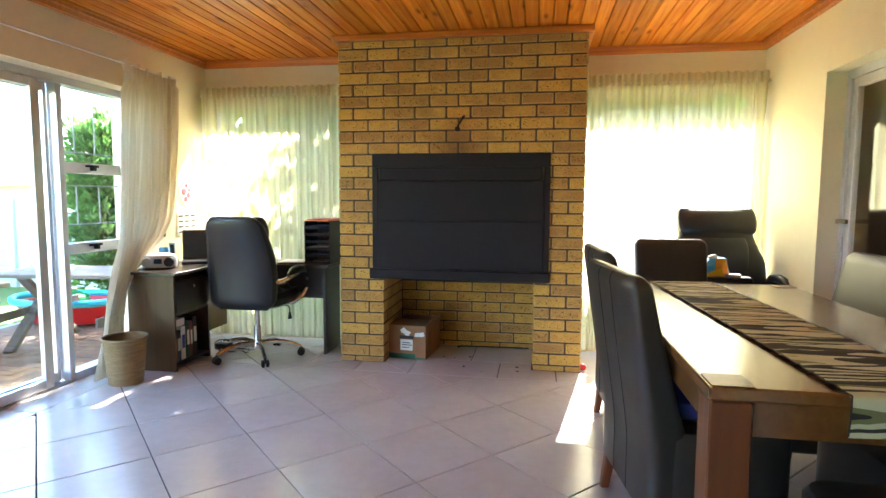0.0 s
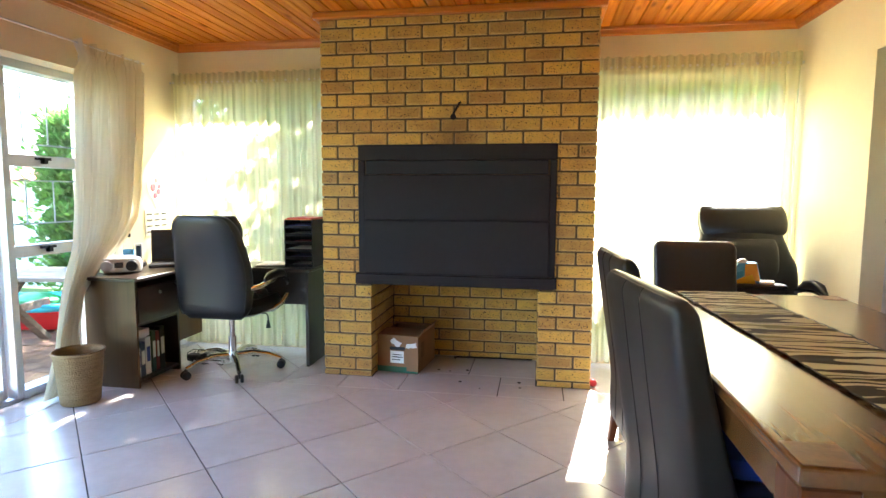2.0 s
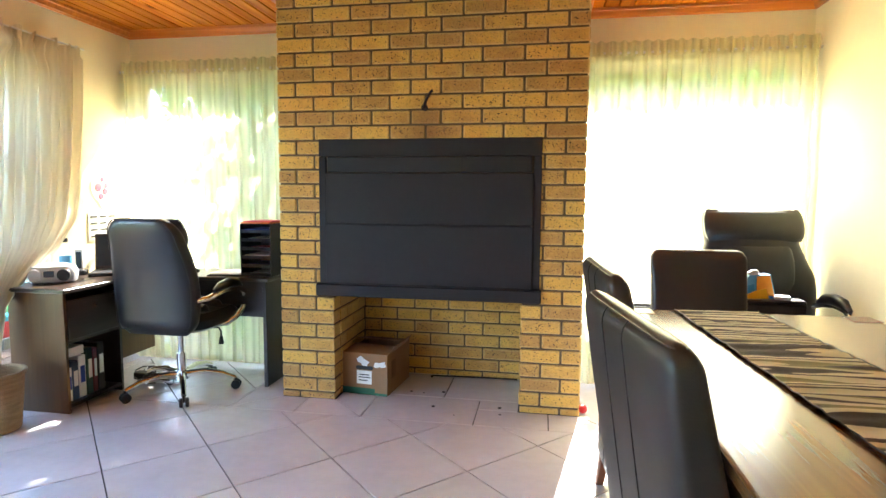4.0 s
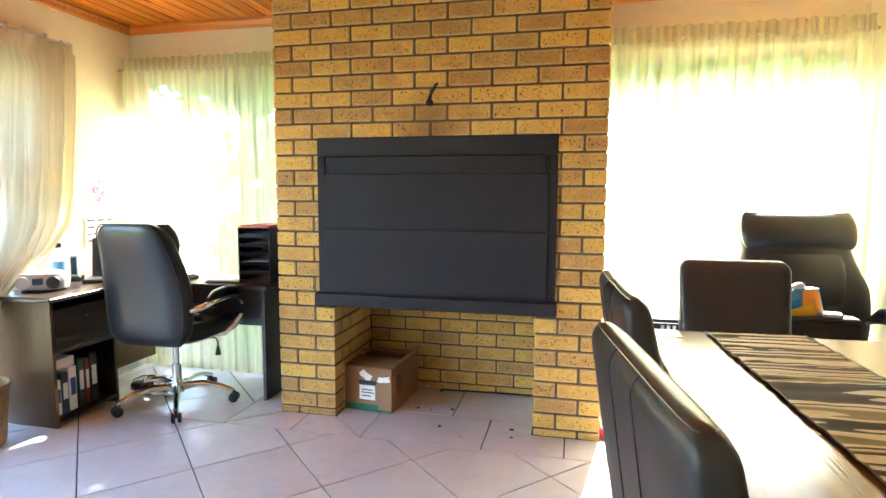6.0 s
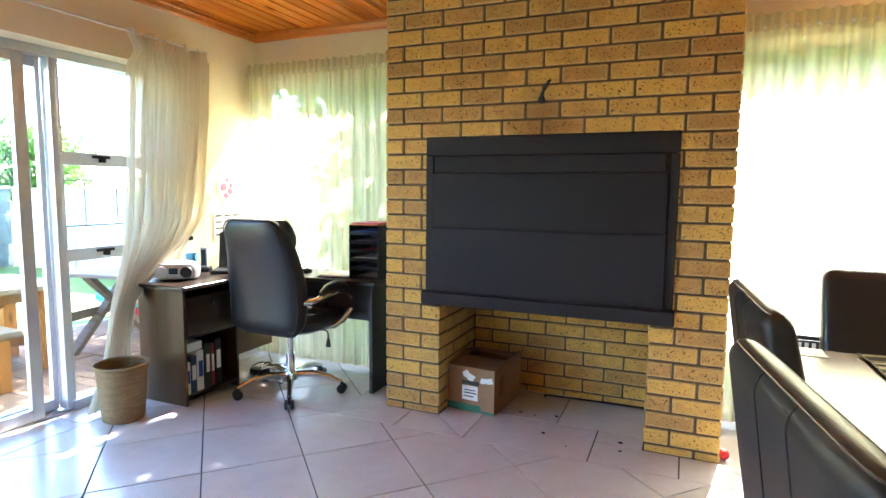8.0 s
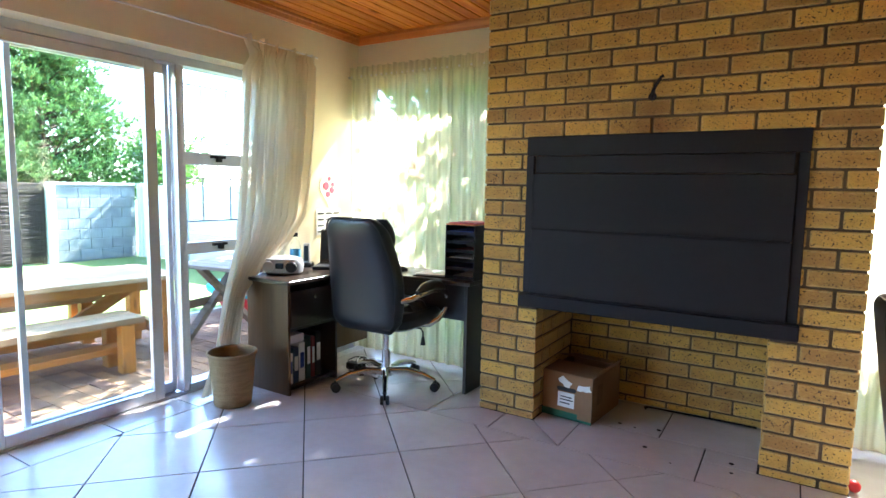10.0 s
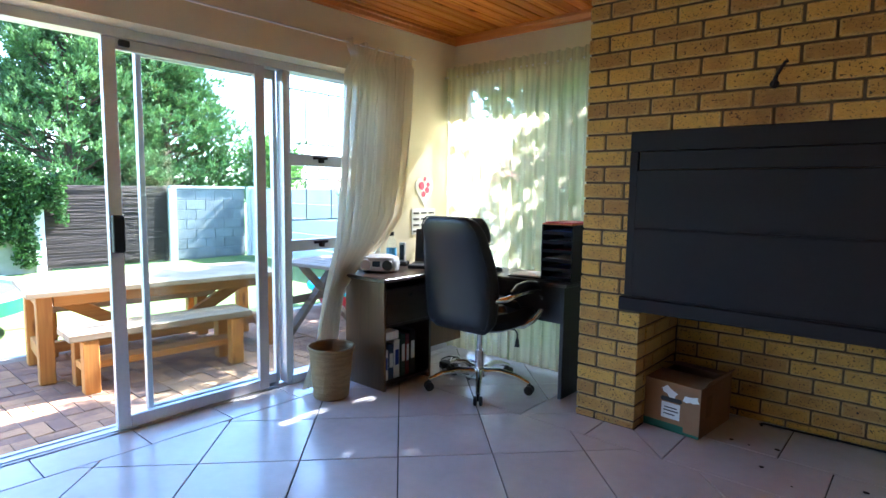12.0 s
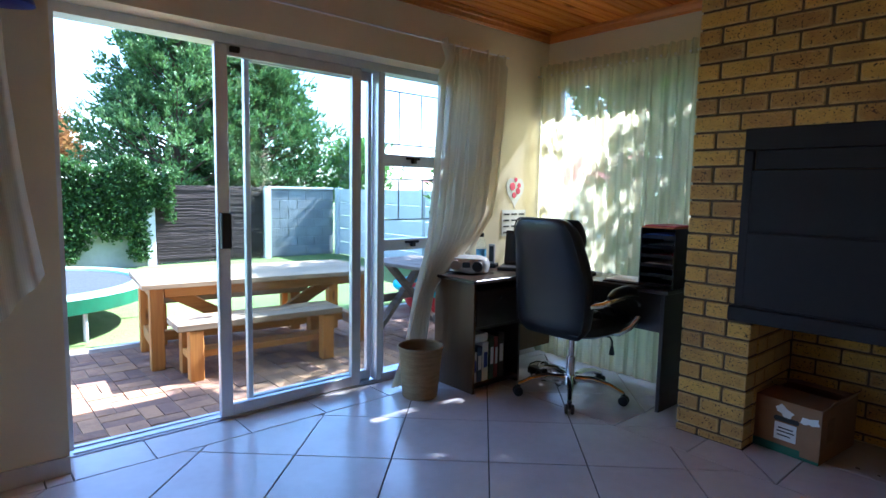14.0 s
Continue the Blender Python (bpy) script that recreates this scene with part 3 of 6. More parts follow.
# ---- windows and doors ----
def window(name, x0, x1, z0, z1, y, mull, label):
    w = thing(name, label, "window", kind="structure")
    b = 0.045
    part("window_frame", boxes((x0, x0 + b, y, y + 0.05, z0, z1), (x1 - b, x1, y, y + 0.05, z0, z1), (x0 + b, x1 - b, y, y + 0.05, z0, z0 + b), (x0 + b, x1 - b, y, y + 0.05, z1 - b, z1)), ALU, w)
    xs = [x0 + b] + mull + [x1 - b]
    for m in mull:
        part("mullion", boxes((m - 0.02, m + 0.02, y + 0.003, y + 0.047, z0 + b, z1 - b)), ALU, w)
    for a, c in zip(xs, xs[1:]):
        p = part("pane", boxes((a, c, y + 0.022, y + 0.027, z0 + b, z1 - b)), GLASS, w)
        p.visible_shadow = False
    return w


window("window_1", -2.64, -1.22, 0.05, 2.03, BY + 0.09, [], "tall aluminium window behind a sheer curtain")
window("window_2", 0.47, 1.795, 0.05, 2.03, BY + 0.09, [], "tall aluminium window behind a sheer curtain")
window("window_3", 2.42, 3.7, 1.1, 1.95, BY + 0.09, [], "aluminium window of the next room")

# extra window behind the camera, added only to brighten the room
fill_win = thing("window_4", "added unseen window that lets in fill daylight", "window", kind="structure")
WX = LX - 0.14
part("window_frame", boxes((WX, WX + 0.05, -2.7, -2.655, 0.1, 1.96), (WX, WX + 0.05, -0.045, 0.0, 0.1, 1.96), (WX, WX + 0.05, -2.655, -0.045, 0.1, 0.145), (WX, WX + 0.05, -2.655, -0.045, 1.915, 1.96)), ALU, fill_win)
part("mullion", boxes((WX + 0.003, WX + 0.047, -1.525, -1.48, 0.145, 1.915)), ALU, fill_win)
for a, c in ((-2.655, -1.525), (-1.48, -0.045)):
    p = part("pane", boxes((WX + 0.022, WX + 0.027, a, c, 0.145, 1.915)), GLASS, fill_win)
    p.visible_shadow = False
# patio door: an open slider stacked on a fixed light, and a side light with two small sashes
DX = -2.84
door = thing("door_1", "aluminium sliding patio door standing partly open", "door", kind="structure")
bm = boxes((DX - 0.06, DX + 0.05, 1.64, 1.675, 0.035, 1.96), (DX - 0.06, DX + 0.05, 3.915, 3.95, 0.035, 1.96), (DX - 0.06, DX + 0.05, 1.675, 3.915, 1.915, 1.96))
part("outer_frame", bm, ALU, door)
part("sill_track", boxes((DX - 0.08, DX + 0.041, 1.64, 3.95, -0.008, 0.006), (DX - 0.05, DX - 0.04, 1.675, 3.3, 0.006, 0.012), (DX + 0.015, DX + 0.025, 1.675, 3.3, 0.006, 0.012), (DX - 0.06, DX + 0.04, 3.34, 3.915, 0.006, 0.05)), ALU, door)
part("post", boxes((DX - 0.03, DX + 0.045, 3.298, 3.334, 0.013, 1.914), bevel=0.004), ALU, door)


def sash(name, y0, y1, x, b, label):
    s = part(name, boxes((x - 0.017, x + 0.017, y0, y0 + b, 0.013, 1.913), (x - 0.017, x + 0.017, y1 - b, y1, 0.013, 1.913), (x - 0.017, x + 0.017, y0 + b, y1 - b, 0.013, 0.072), (x - 0.017, x + 0.017, y0 + b, y1 - b, 1.86, 1.913), bevel=0.003), ALU, door, label)
    p = part("pane", boxes((x - 0.002, x + 0.002, y0 + b, y1 - b, 0.072, 1.86)), GLASS, s)
    p.visible_shadow = False
    return s


slider = sash("sliding_sash", 2.33, 3.18, DX + 0.022, 0.062, "sliding glass leaf pushed open")
fixed = sash("fixed_sash", 2.50, 3.295, DX - 0.038, 0.028, "fixed glass leaf")
part("handle", boxes((DX + 0.041, DX + 0.075, 2.335, 2.388, 0.90, 1.08), bevel=0.006, seg=2), PLASTIC_BLACK, slider, "black plastic pull handle")
part("latch", boxes((DX + 0.041, DX + 0.06, 2.40, 2.45, 1.875, 1.905), bevel=0.004), PLASTIC_BLACK, door)
for z0, z1 in ((1.36, 1.43), (0.83, 0.90)):
    part("transom", boxes((DX - 0.03, DX + 0.03, 3.335, 3.915, z0, z1), bevel=0.003), ALU, door)
    part("stay", boxes((DX + 0.031, DX + 0.05, 3.52, 3.62, z1 - 0.028, z1 - 0.012), (DX + 0.031, DX + 0.06, 3.56, 3.585, z1 - 0.05, z1 - 0.014)), PLASTIC_BLACK, door)
part("side_light_frame", boxes((DX - 0.025, DX + 0.025, 3.335, 3.36, 0.05, 1.915), (DX - 0.025, DX + 0.025, 3.89, 3.915, 0.05, 1.915)), ALU, door)
for z0, z1 in ((0.05, 0.83), (0.90, 1.36), (1.43, 1.915)):
    p = part("pane", boxes((DX - 0.003, DX + 0.002, 3.36, 3.89, z0, z1)), GLASS, door)
    p.visible_shadow = False
grille = thing("burglar_bars", "thin white burglar bars outside the side light, greyed as if backlit", "burglar bars")
for z in (1.02, 1.28, 1.50, 1.83):
    bm = bmesh.new(); tube(bm, [(DX - 0.045, 3.34, z), (DX - 0.045, 3.91, z)], 0.005, 6); part("bar", bm, BACKLIT_WHITE, grille)
for y, z0, z1 in ((3.52, 1.02, 1.28), (3.52, 1.50, 1.83), (3.72, 1.02, 1.28), (3.70, 1.50, 1.83)):
    bm = bmesh.new(); tube(bm, [(DX - 0.045, y, z0), (DX - 0.045, y, z1)], 0.005, 6); part("bar", bm, BACKLIT_WHITE, grille)

# doorway to the next room
d2 = thing("door_2", "aluminium framed glass door in the doorway to the next room", "door", kind="structure")
part("outer_frame", boxes((RX + 0.11, RX + 0.17, 3.735, 3.78, 0.0, 1.94), (RX + 0.11, RX + 0.17, 1.6, 1.645, 0.0, 1.94), (RX + 0.11, RX + 0.17, 1.645, 3.735, 1.89, 1.94)), ALU, d2)
s2 = part("leaf", boxes((RX + 0.12, RX + 0.15, 3.68, 3.733, 0.01, 1.888), (RX + 0.12, RX + 0.15, 2.7, 2.75, 0.01, 1.888), (RX + 0.12, RX + 0.15, 2.75, 3.68, 1.835, 1.888), (RX + 0.12, RX + 0.15, 2.75, 3.68, 0.01, 0.08), bevel=0.003), ALU, d2)
p = part("pane", boxes((RX + 0.133, RX + 0.137, 2.75, 3.68, 0.08, 1.835)), GLASS, s2)
p.visible_shadow = False
part("handle", boxes((RX + 0.07, RX + 0.12, 3.69, 3.71, 1.08, 1.10), (RX + 0.06, RX + 0.075, 3.60, 3.71, 1.078, 1.102), bevel=0.003), DARK_TRIM, s2, "dark lever handle")
tagged(part("door_3", boxes((2.30, 2.36, 4.0, 4.70, 0.0, 2.0), bevel=0.004), DARK_TRIM), "dark brown door standing open in the next room", "door", kind="structure")

# ---- curtains ----


def pleated(name, label, x0, x1, y, z0, z1, mat, waves, depth):
    t = thing(name, label, "curtain")

    def place(u, w):
        a = u * waves * math.tau + 2.2 * wob(u * 9, w * 0.8, 3.1)
        d = depth * (0.5 + 0.5 * min(1, w * 5)) * (math.sin(a) + 0.4 * math.sin(2.3 * a + 1))
        return (x0 + (x1 - x0) * u + 0.012 * wob(u * 30, w * 3, 8), y + d, z1 + (z0 - z1) * w + (0.008 * math.sin(u * waves * math.tau * 1.5) if w == 0 else 0))
    cloth("sheer_panel", mat, t, int(waves * 14), 44, place)
    bm = bmesh.new(); tube(bm, [(x0 - 0.02, y, z1 - 0.055), (x1 + 0.02, y, z1 - 0.055)], 0.009, 8)
    part("rail", bm, ALU, t)

    def tape(u, w):
        a = u * waves * math.tau * 2
        return (x0 + (x1 - x0) * u, y - 0.012 + 0.010 * math.sin(a), z1 - 0.075 + (0.085 + 0.006 * math.sin(a * 0.7)) * (1 - w))
    cloth("heading_tape", mat, t, int(waves * 16), 3, tape, "gathered heading tape")
    return t


pleated("sheer_curtain", "cream sheer pleated curtain drawn across a tall window", -2.63, -1.262, 4.60, 0.04, 2.10, SHEER, 15, 0.022)
pleated("sheer_curtain", "cream sheer pleated curtain glowing in the sun", 0.51, 1.785, 4.60, 0.04, 2.115, SHEER, 14, 0.022)
pleated("sheer_curtain", "white curtain over the next room's window", 2.4, 3.75, 4.62, 0.95, 2.02, SHEER, 13, 0.02)

drape = thing("door_curtain", "cream striped curtain gathered beside the patio door", "curtain")


def along(z, stops):
    """A value that runs evenly from stop to stop as z falls; stops are (z, value), highest first."""
    for (za, a), (zb, b) in zip(stops, stops[1:]):
        if z >= zb:
            f = min(1, max(0, (za - z) / (za - zb)))
            return a + (b - a) * f
    return stops[-1][1]


def drape_place(u, w):
    z = 2.095 - 2.075 * w
    front = along(z, ((2.1, 3.565), (1.3, 3.53), (0.9, 3.505), (0.3, 3.39), (0.0, 3.27)))
    rear = along(z, ((2.1, 4.13), (1.6, 4.10), (1.25, 4.075), (1.05, 4.04), (0.9, 3.92), (0.72, 3.68), (0.6, 3.575), (0.3, 3.54), (0.0, 3.50)))
    y = front + (rear - front) * u
    # gathered tight by the hook near its front end
    pinch = math.exp(-((z - 1.99) / 0.055) ** 2) * 0.42 * max(0, 1 - (u / 0.7) ** 2)
    y += (3.68 - y) * pinch
    a = u * 7.5 * math.tau + 2.2 * wob(u * 5, z * 0.7, 1.0)
    full = 0.55 / (rear - front)
    d = (0.030 + 0.014 * min(full, 2.2)) * math.sin(a) + 0.03 * wob(u * 12, z * 1.2, 5) + 0.006 * math.sin(u * 160 + 3 * wob(u * 9, z, 2))
    d *= 0.55 if z > 2.03 else 1.0
    x = along(z, ((2.1, -2.54), (0.9, -2.57), (0.4, -2.61), (0.0, -2.615))) + d * along(z, ((2.1, 1.0), (0.9, 0.8), (0.4, 0.4), (0.0, 0.35))) + 0.012 * pinch * math.sin(u * 90)
    return (max(x, -2.632), y, z + 0.012 * math.sin(u * 30) * (1 if w < 0.02 else 0) + 0.015 * (0.5 - u) * (1 - w) + 0.012 * wob(u * 6, 0, 3) * w)


cloth("drape", DRAPE, drape, 220, 80, drape_place)
bm = bmesh.new()
tube(bm, [(-2.53, 1.45, 2.085), (-2.53, 4.15, 2.085)], 0.006, 8)
rod = tagged(part("curtain_rod", bm, WHITE_P), "thin white curtain wire above the patio door", "curtain rod")
for y in (2.35, 4.10):
    bm = boxes((LX, -2.525, y - 0.008, y + 0.008, 2.075, 2.097), bevel=0.002); part("bracket", bm, ALU, rod)

side = thing("hooked_curtain", "cream curtain hooked up short beside the patio door", "curtain")


def hooked_place(u, w):
    a = u * 3.5 * math.tau
    return (-2.56 + 0.03 * math.sin(a + w) + 0.02 * wob(u * 5, w * 4, 2), 1.26 + 0.22 * u + 0.10 * w * u * w, 2.1 - (1.32 + 0.1 * math.sin(u * 4)) * w)


cloth("drape", DRAPE, side, 50, 24, hooked_place)
cap = thing("blue_hat", "dark blue cloth hat hung at the curtain wire", "hat", pose(-2.53, 1.475, -0.02))
bm = bmesh.new(); loft(bm, [(0, 0, 1.86, 0.05, 0.07, 2), (0, 0, 1.87, 0.085, 0.115, 2), (0, 0, 1.885, 0.08, 0.11, 2), (0, 0, 1.93, 0.065, 0.085, 2), (0, 0, 1.975, 0.03, 0.04, 2)], 20)
part("crown", bm, BLUE_P, cap, smooth=True)
bm = bmesh.new(); tube(bm, [(0, 0, 1.97), (0, 0, 2.08)], 0.004, 6)
part("loop", bm, BLUE_P, cap)


# ---- dining table and chairs ----
TX0, TX1, TY0, TY1, TZ = 0.60, 1.50, 1.545, 3.36, 0.76
table = thing("dining_table", "oiled brown hardwood dining table with square legs", "table")
part("tabletop", boxes((TX0, TX1, TY0, TY1, TZ - 0.035, TZ), bevel=0.006, seg=2), TABLE_WOOD, table)
for x in (TX0 + 0.004, TX1 - 0.104):
    for y in (TY0 + 0.004, TY1 - 0.104):
        part("leg", boxes((x, x + 0.10, y, y + 0.10, 0.0, TZ - 0.037), bevel=0.004), TABLE_LEG_WOOD, table)
        part("corner_inlay", boxes((x + 0.004, x + 0.104, y + 0.004, y + 0.104, TZ + 0.0005, TZ + 0.002), bevel=0.0006), TABLE_LEG_WOOD, table, "end-grain corner block")
part("apron", boxes((TX0 + 0.104, TX1 - 0.104, TY0 + 0.02, TY0 + 0.045, TZ - 0.125, TZ - 0.037)), TABLE_WOOD, table)
part("apron", boxes((TX0 + 0.104, TX1 - 0.104, TY1 - 0.045, TY1 - 0.02, TZ - 0.125, TZ - 0.037)), TABLE_WOOD, table)
part("apron", boxes((TX0 + 0.02, TX0 + 0.045, TY0 + 0.104, TY1 - 0.104, TZ - 0.125, TZ - 0.037)), TABLE_WOOD, table)
part("apron", boxes((TX1 - 0.045, TX1 - 0.02, TY0 + 0.104, TY1 - 0.104, TZ - 0.125, TZ - 0.037)), TABLE_WOOD, table)


def stripes_material():
    m = material("striped_runner_cloth", (0.5, 0.45, 0.3), None, 0.85, bump=0.3, bump_scale=300)
    n, link = m.node_tree.nodes, m.node_tree.links.new
    co = n.new("ShaderNodeTexCoord")
    mp = n.new("ShaderNodeMapping"); mp.inputs["Scale"].default_value = (0.6, 9.0, 9.0)
    link(co.outputs["Object"], mp.inputs[0])
    nz = n.new("ShaderNodeTexNoise"); nz.inputs["Scale"].default_value = 1.0; nz.inputs["Detail"].default_value = 1.0; nz.inputs["Roughness"].default_value = 0.4
    link(mp.outputs[0], nz.inputs[0])
    cr = n.new("ShaderNodeValToRGB"); cr.color_ramp.interpolation = "CONSTANT"
    e = cr.color_ramp.elements
    e[0].position, e[0].color = 0, (0.012, 0.011, 0.010, 1)
    e[1].position, e[1].color = 0.35, (0.2, 0.2, 0.08, 1)
    for p, c in ((0.39, (0.66, 0.65, 0.45)), (0.455, (0.03, 0.027, 0.02)), (0.505, (0.6, 0.59, 0.38)), (0.56, (0.2, 0.2, 0.08)), (0.59, (0.022, 0.02, 0.018)), (0.64, (0.6, 0.6, 0.40))):
        x = e.new(p); x.color = (*c, 1)
    link(nz.outputs[0], cr.inputs[0]); link(cr.outputs[0], n["Principled BSDF"].inputs["Base Color"])
    return m


RUNNER = stripes_material()
runner = thing("table_runner", "crinkled black, olive and beige striped table runner", "table runner", pose(1.0, 2.44, TZ + 0.004, 0, 0, 3.2))


def runner_place(u, w):
    y = 0.90 - 1.90 * w
    drop = max(0, -0.90 - y)
    z = 0.002 + 0.005 * abs(wob(u * 3, w * 40, 1)) + 0.002 * math.sin(w * 160 + 2 * u)
    x = -0.155 + 0.31 * u + 0.006 * wob(w * 12, 0, u > 0.5)
    if drop > 0:
        return (x, -0.915 - 0.006 * abs(wob(u * 6, w * 9, 4)), z - drop)
    return (x, y, z)


rn = cloth("runner_cloth", RUNNER, runner, 16, 150, runner_place)
for u in (0.0, 1.0):
    bm = bmesh.new(); tube(bm, [Vector(runner_place(u, j / 60)) + Vector((0, 0, 0.002)) for j in range(61)], 0.0022, 6)
    part("hem", bm, PLASTIC_BLACK, runner, "dark stitched edge")


def dining_chair(name, label, half):
    """Padded high-back chair that faces +x; its seat's middle is over the origin."""
    c = thing(name, label, "chair", group="chairs round the dining table")
    bm = bmesh.new()
    secs = []
    H0, H1 = 0.17, 0.966
    for f in [i / 13 * 0.94 for i in range(14)] + [0.94 + 0.06 * math.sin(radians(a)) for a in (16, 32, 46, 58, 69, 79, 88)]:
        z = H0 + (H1 - H0) * f
        g = max(0.0, (z - 0.36) / (H1 - 0.36))
        off = -0.20 - 0.085 * g ** 1.5 - 0.012 * math.sin(g * 3.1)
        th = 0.085 - 0.045 * g ** 0.7
        off += 0.085 - 0.045 * g ** 0.7 - 0.04
        wd = half + 0.012 * g
        if f > 0.94:
            k = (f - 0.94) / 0.06
            r = math.sqrt(max(0.01, 1 - k * k))
            th *= r; wd -= 0.045 * (1 - r)
        secs.append((off, 0, z, th, wd, 5.5))
    loft(bm, secs, 56)
    part("backrest", bm, LEATHER_BROWN, c, smooth=True)
    bm = bmesh.new()
    for yy in (-0.075, 0.075):
        tube(bm, [(secs[i][0] - secs[i][3] - 0.0005, yy, secs[i][2]) for i in range(0, 18)], 0.0018, 5)
    part("seam", bm, PLASTIC_BLACK, c, "stitched back seam")
    bm = bmesh.new()
    for dx in (-1, 1):
        pts = []
        for i in range(25):
            t = -1 + 2 * i / 24
            t = math.sin(t * 1.5)
            pts.append((secs[17][0] + dx * secs[17][3] * (1 - abs(t) ** 5.5) ** (1 / 5.5), t * secs[17][4], secs[17][2]))
        tube(bm, pts, 0.0018, 6)
    part("piping", bm, LEATHER_BROWN, c, "raised top stitching")
    bm = bmesh.new()
    loft(bm, [(0.02, 0, 0.19, 0.215, half, 7), (0.02, 0, 0.20, 0.225, half + 0.01, 7), (0.02, 0, 0.44, 0.225, half + 0.01, 7), (0.02, 0, 0.462, 0.215, half, 6), (0.02, 0, 0.470, 0.18, half - 0.035, 5)], 32)
    part("seat", bm, LEATHER_BROWN, c, smooth=True)
    for sx, sy in ((0.2, half - 0.03), (0.2, 0.03 - half), (-0.19, half - 0.03), (-0.19, 0.03 - half)):
        bm = bmesh.new()
        loft(bm, [(sx * 1.05 - (0.02 if sx < 0 else 0), sy, 0.0, 0.017, 0.017, 6), (sx, sy, 0.20, 0.024, 0.024, 6)], 12)
        part("leg", bm, TABLE_LEG_WOOD, c, "dark wooden leg")
    return c


c1 = dining_chair("dining_chair", "dark brown leather high-back dining chair with top stitching", 0.295)
copy_thing(c1, pose(0.77, 3.13, 0, 0, 0, 4))
copy_thing(c1, pose(1.40, 2.84, 0, 0, 0, 180))
c1.matrix_basis = pose(0.74, 2.29, 0, 0, 0, 9)
c2 = dining_chair("dining_chair", "dark brown leather dining chair at the head of the table", 0.20)
c2.matrix_basis = pose(0.99, 3.53, 0, 0, 0, -90)

copy_thing(c2, pose(1.09, 1.50, 0, 0, 0, 90))
copy_thing(c1, pose(1.40, 1.98, 0, 0, 0, 180))
cushion = thing("blue_cushion", "bright blue cushion on a dining chair seat", "cushion", pose(0.76, 2.22, 0.471, 0, 0, 9))
bm = bmesh.new(); loft(bm, [(0, 0, 0.0, 0.13, 0.14, 4), (0, 0, 0.02, 0.16, 0.17, 4), (0, 0, 0.07, 0.165, 0.175, 4), (0, 0, 0.10, 0.14, 0.15, 3.5), (0, 0, 0.108, 0.08, 0.09, 3)], 28)
part("cushion_cover", bm, BLUE_P, cushion, smooth=True)


# ---- office chairs ----
def office_chair(name, label, high, spin, wide=1.0, winged=False):
    """A padded swivel chair that faces +y, its column over the origin."""
    c = thing(name, label, "office chair")
    bm = bmesh.new()
    secs = []
    for f in [i / 20 for i in range(17)] + [0.8 + 0.2 * math.sin(radians(a)) for a in (12, 24, 36, 47, 57, 66, 74, 81, 87)]:
        z = 0.40 + (high - 0.40) * f
        wd = (0.235 + 0.03 * math.sin(math.pi * min(1, f * 1.25)) - 0.015 * f) * wide
        th = 0.062 + 0.016 * math.sin(f * math.pi)
        y = -0.20 - 0.115 * f + 0.05 * math.sin(f * math.pi)
        if winged:
            wd = 0.315 + 0.02 * math.sin(math.pi * min(1, f / 0.6)) - 0.062 * min(1, max(0, (f - 0.52) / 0.22)) + 0.024 * max(0, (f - 0.77) / 0.2)
        if f < 0.12:
            k = 1 - f / 0.12
            th *= math.sqrt(max(0.08, 1 - k * k)); wd -= 0.05 * k * k
        if f > 0.8:
            k = (f - 0.8) / 0.2
            r = math.sqrt(max(0.01, 1 - k * k))
            th *= math.sqrt(r); wd -= (0.055 if winged else 0.11) * (1 - r)
        secs.append((0, y, z, wd, th, 2.9))
    loft(bm, secs, 36)
    part("backrest", bm, LEATHER, c, smooth=True)
    pads = ((0.74, 0.985, 0.055, 0.215), (0.40, 0.73, 0.05, 0.20), (0.08, 0.39, 0.05, 0.20))
    if winged:
        pads = ((0.76, 1.0, 0.046, 0.268), (0.36, 0.75, 0.05, 0.20), (0.08, 0.35, 0.05, 0.20))
    for f0, f1, th, wd in pads:
        sc = []
        bm = bmesh.new()
        for i in range(9):
            g = i / 8
            f = f0 + (f1 - f0) * g
            puff = math.sqrt(max(0.05, 1 - (2 * g - 1) ** 2))
            sc.append((0, -0.20 - 0.115 * f + 0.05 * math.sin(f * math.pi) + 0.05, 0.40 + (high - 0.40) * f + 0.005, wd - 0.03 * (1 - puff), th * puff, 3))
        loft(bm, sc, 28)
        part("back_cushion", bm, LEATHER, c, "padded leather front cushion", True)
    bm = bmesh.new()
    pts = [(s[0] + 0.93 * s[3], s[1] - 0.012, s[2]) for s in secs[1:-2]] + [(-s[0] - 0.93 * s[3], s[1] - 0.012, s[2]) for s in secs[-3:0:-1]]
    tube(bm, [(p[0], p[1] - 0.03, p[2]) for p in pts], 0.004, 6, True)
    part("piping", bm, LEATHER, c)
    bm = bmesh.new()
    loft(bm, [(0, 0.06, 0.40, 0.22, 0.22, 4), (0, 0.06, 0.42, 0.25, 0.25, 4), (0, 0.06, 0.47, 0.26, 0.265, 4), (0, 0.06, 0.51, 0.24, 0.245, 3.5), (0, 0.06, 0.525, 0.17, 0.18, 3)], 32)
    part("seat", bm, LEATHER, c, smooth=True)
    for yy, zz in ((-0.04, 0.515), (0.10, 0.52), (0.235, 0.508)):
        bm = bmesh.new()
        tube(bm, [(-0.225, yy, zz - 0.025), (-0.19, yy, zz - 0.006), (-0.08, yy, zz), (0.08, yy, zz), (0.19, yy, zz - 0.006), (0.225, yy, zz - 0.025)], [0.014, 0.042, 0.056, 0.056, 0.042, 0.014], 16)
        part("seat_cushion", bm, LEATHER, c, "rolled leather seat padding", True)
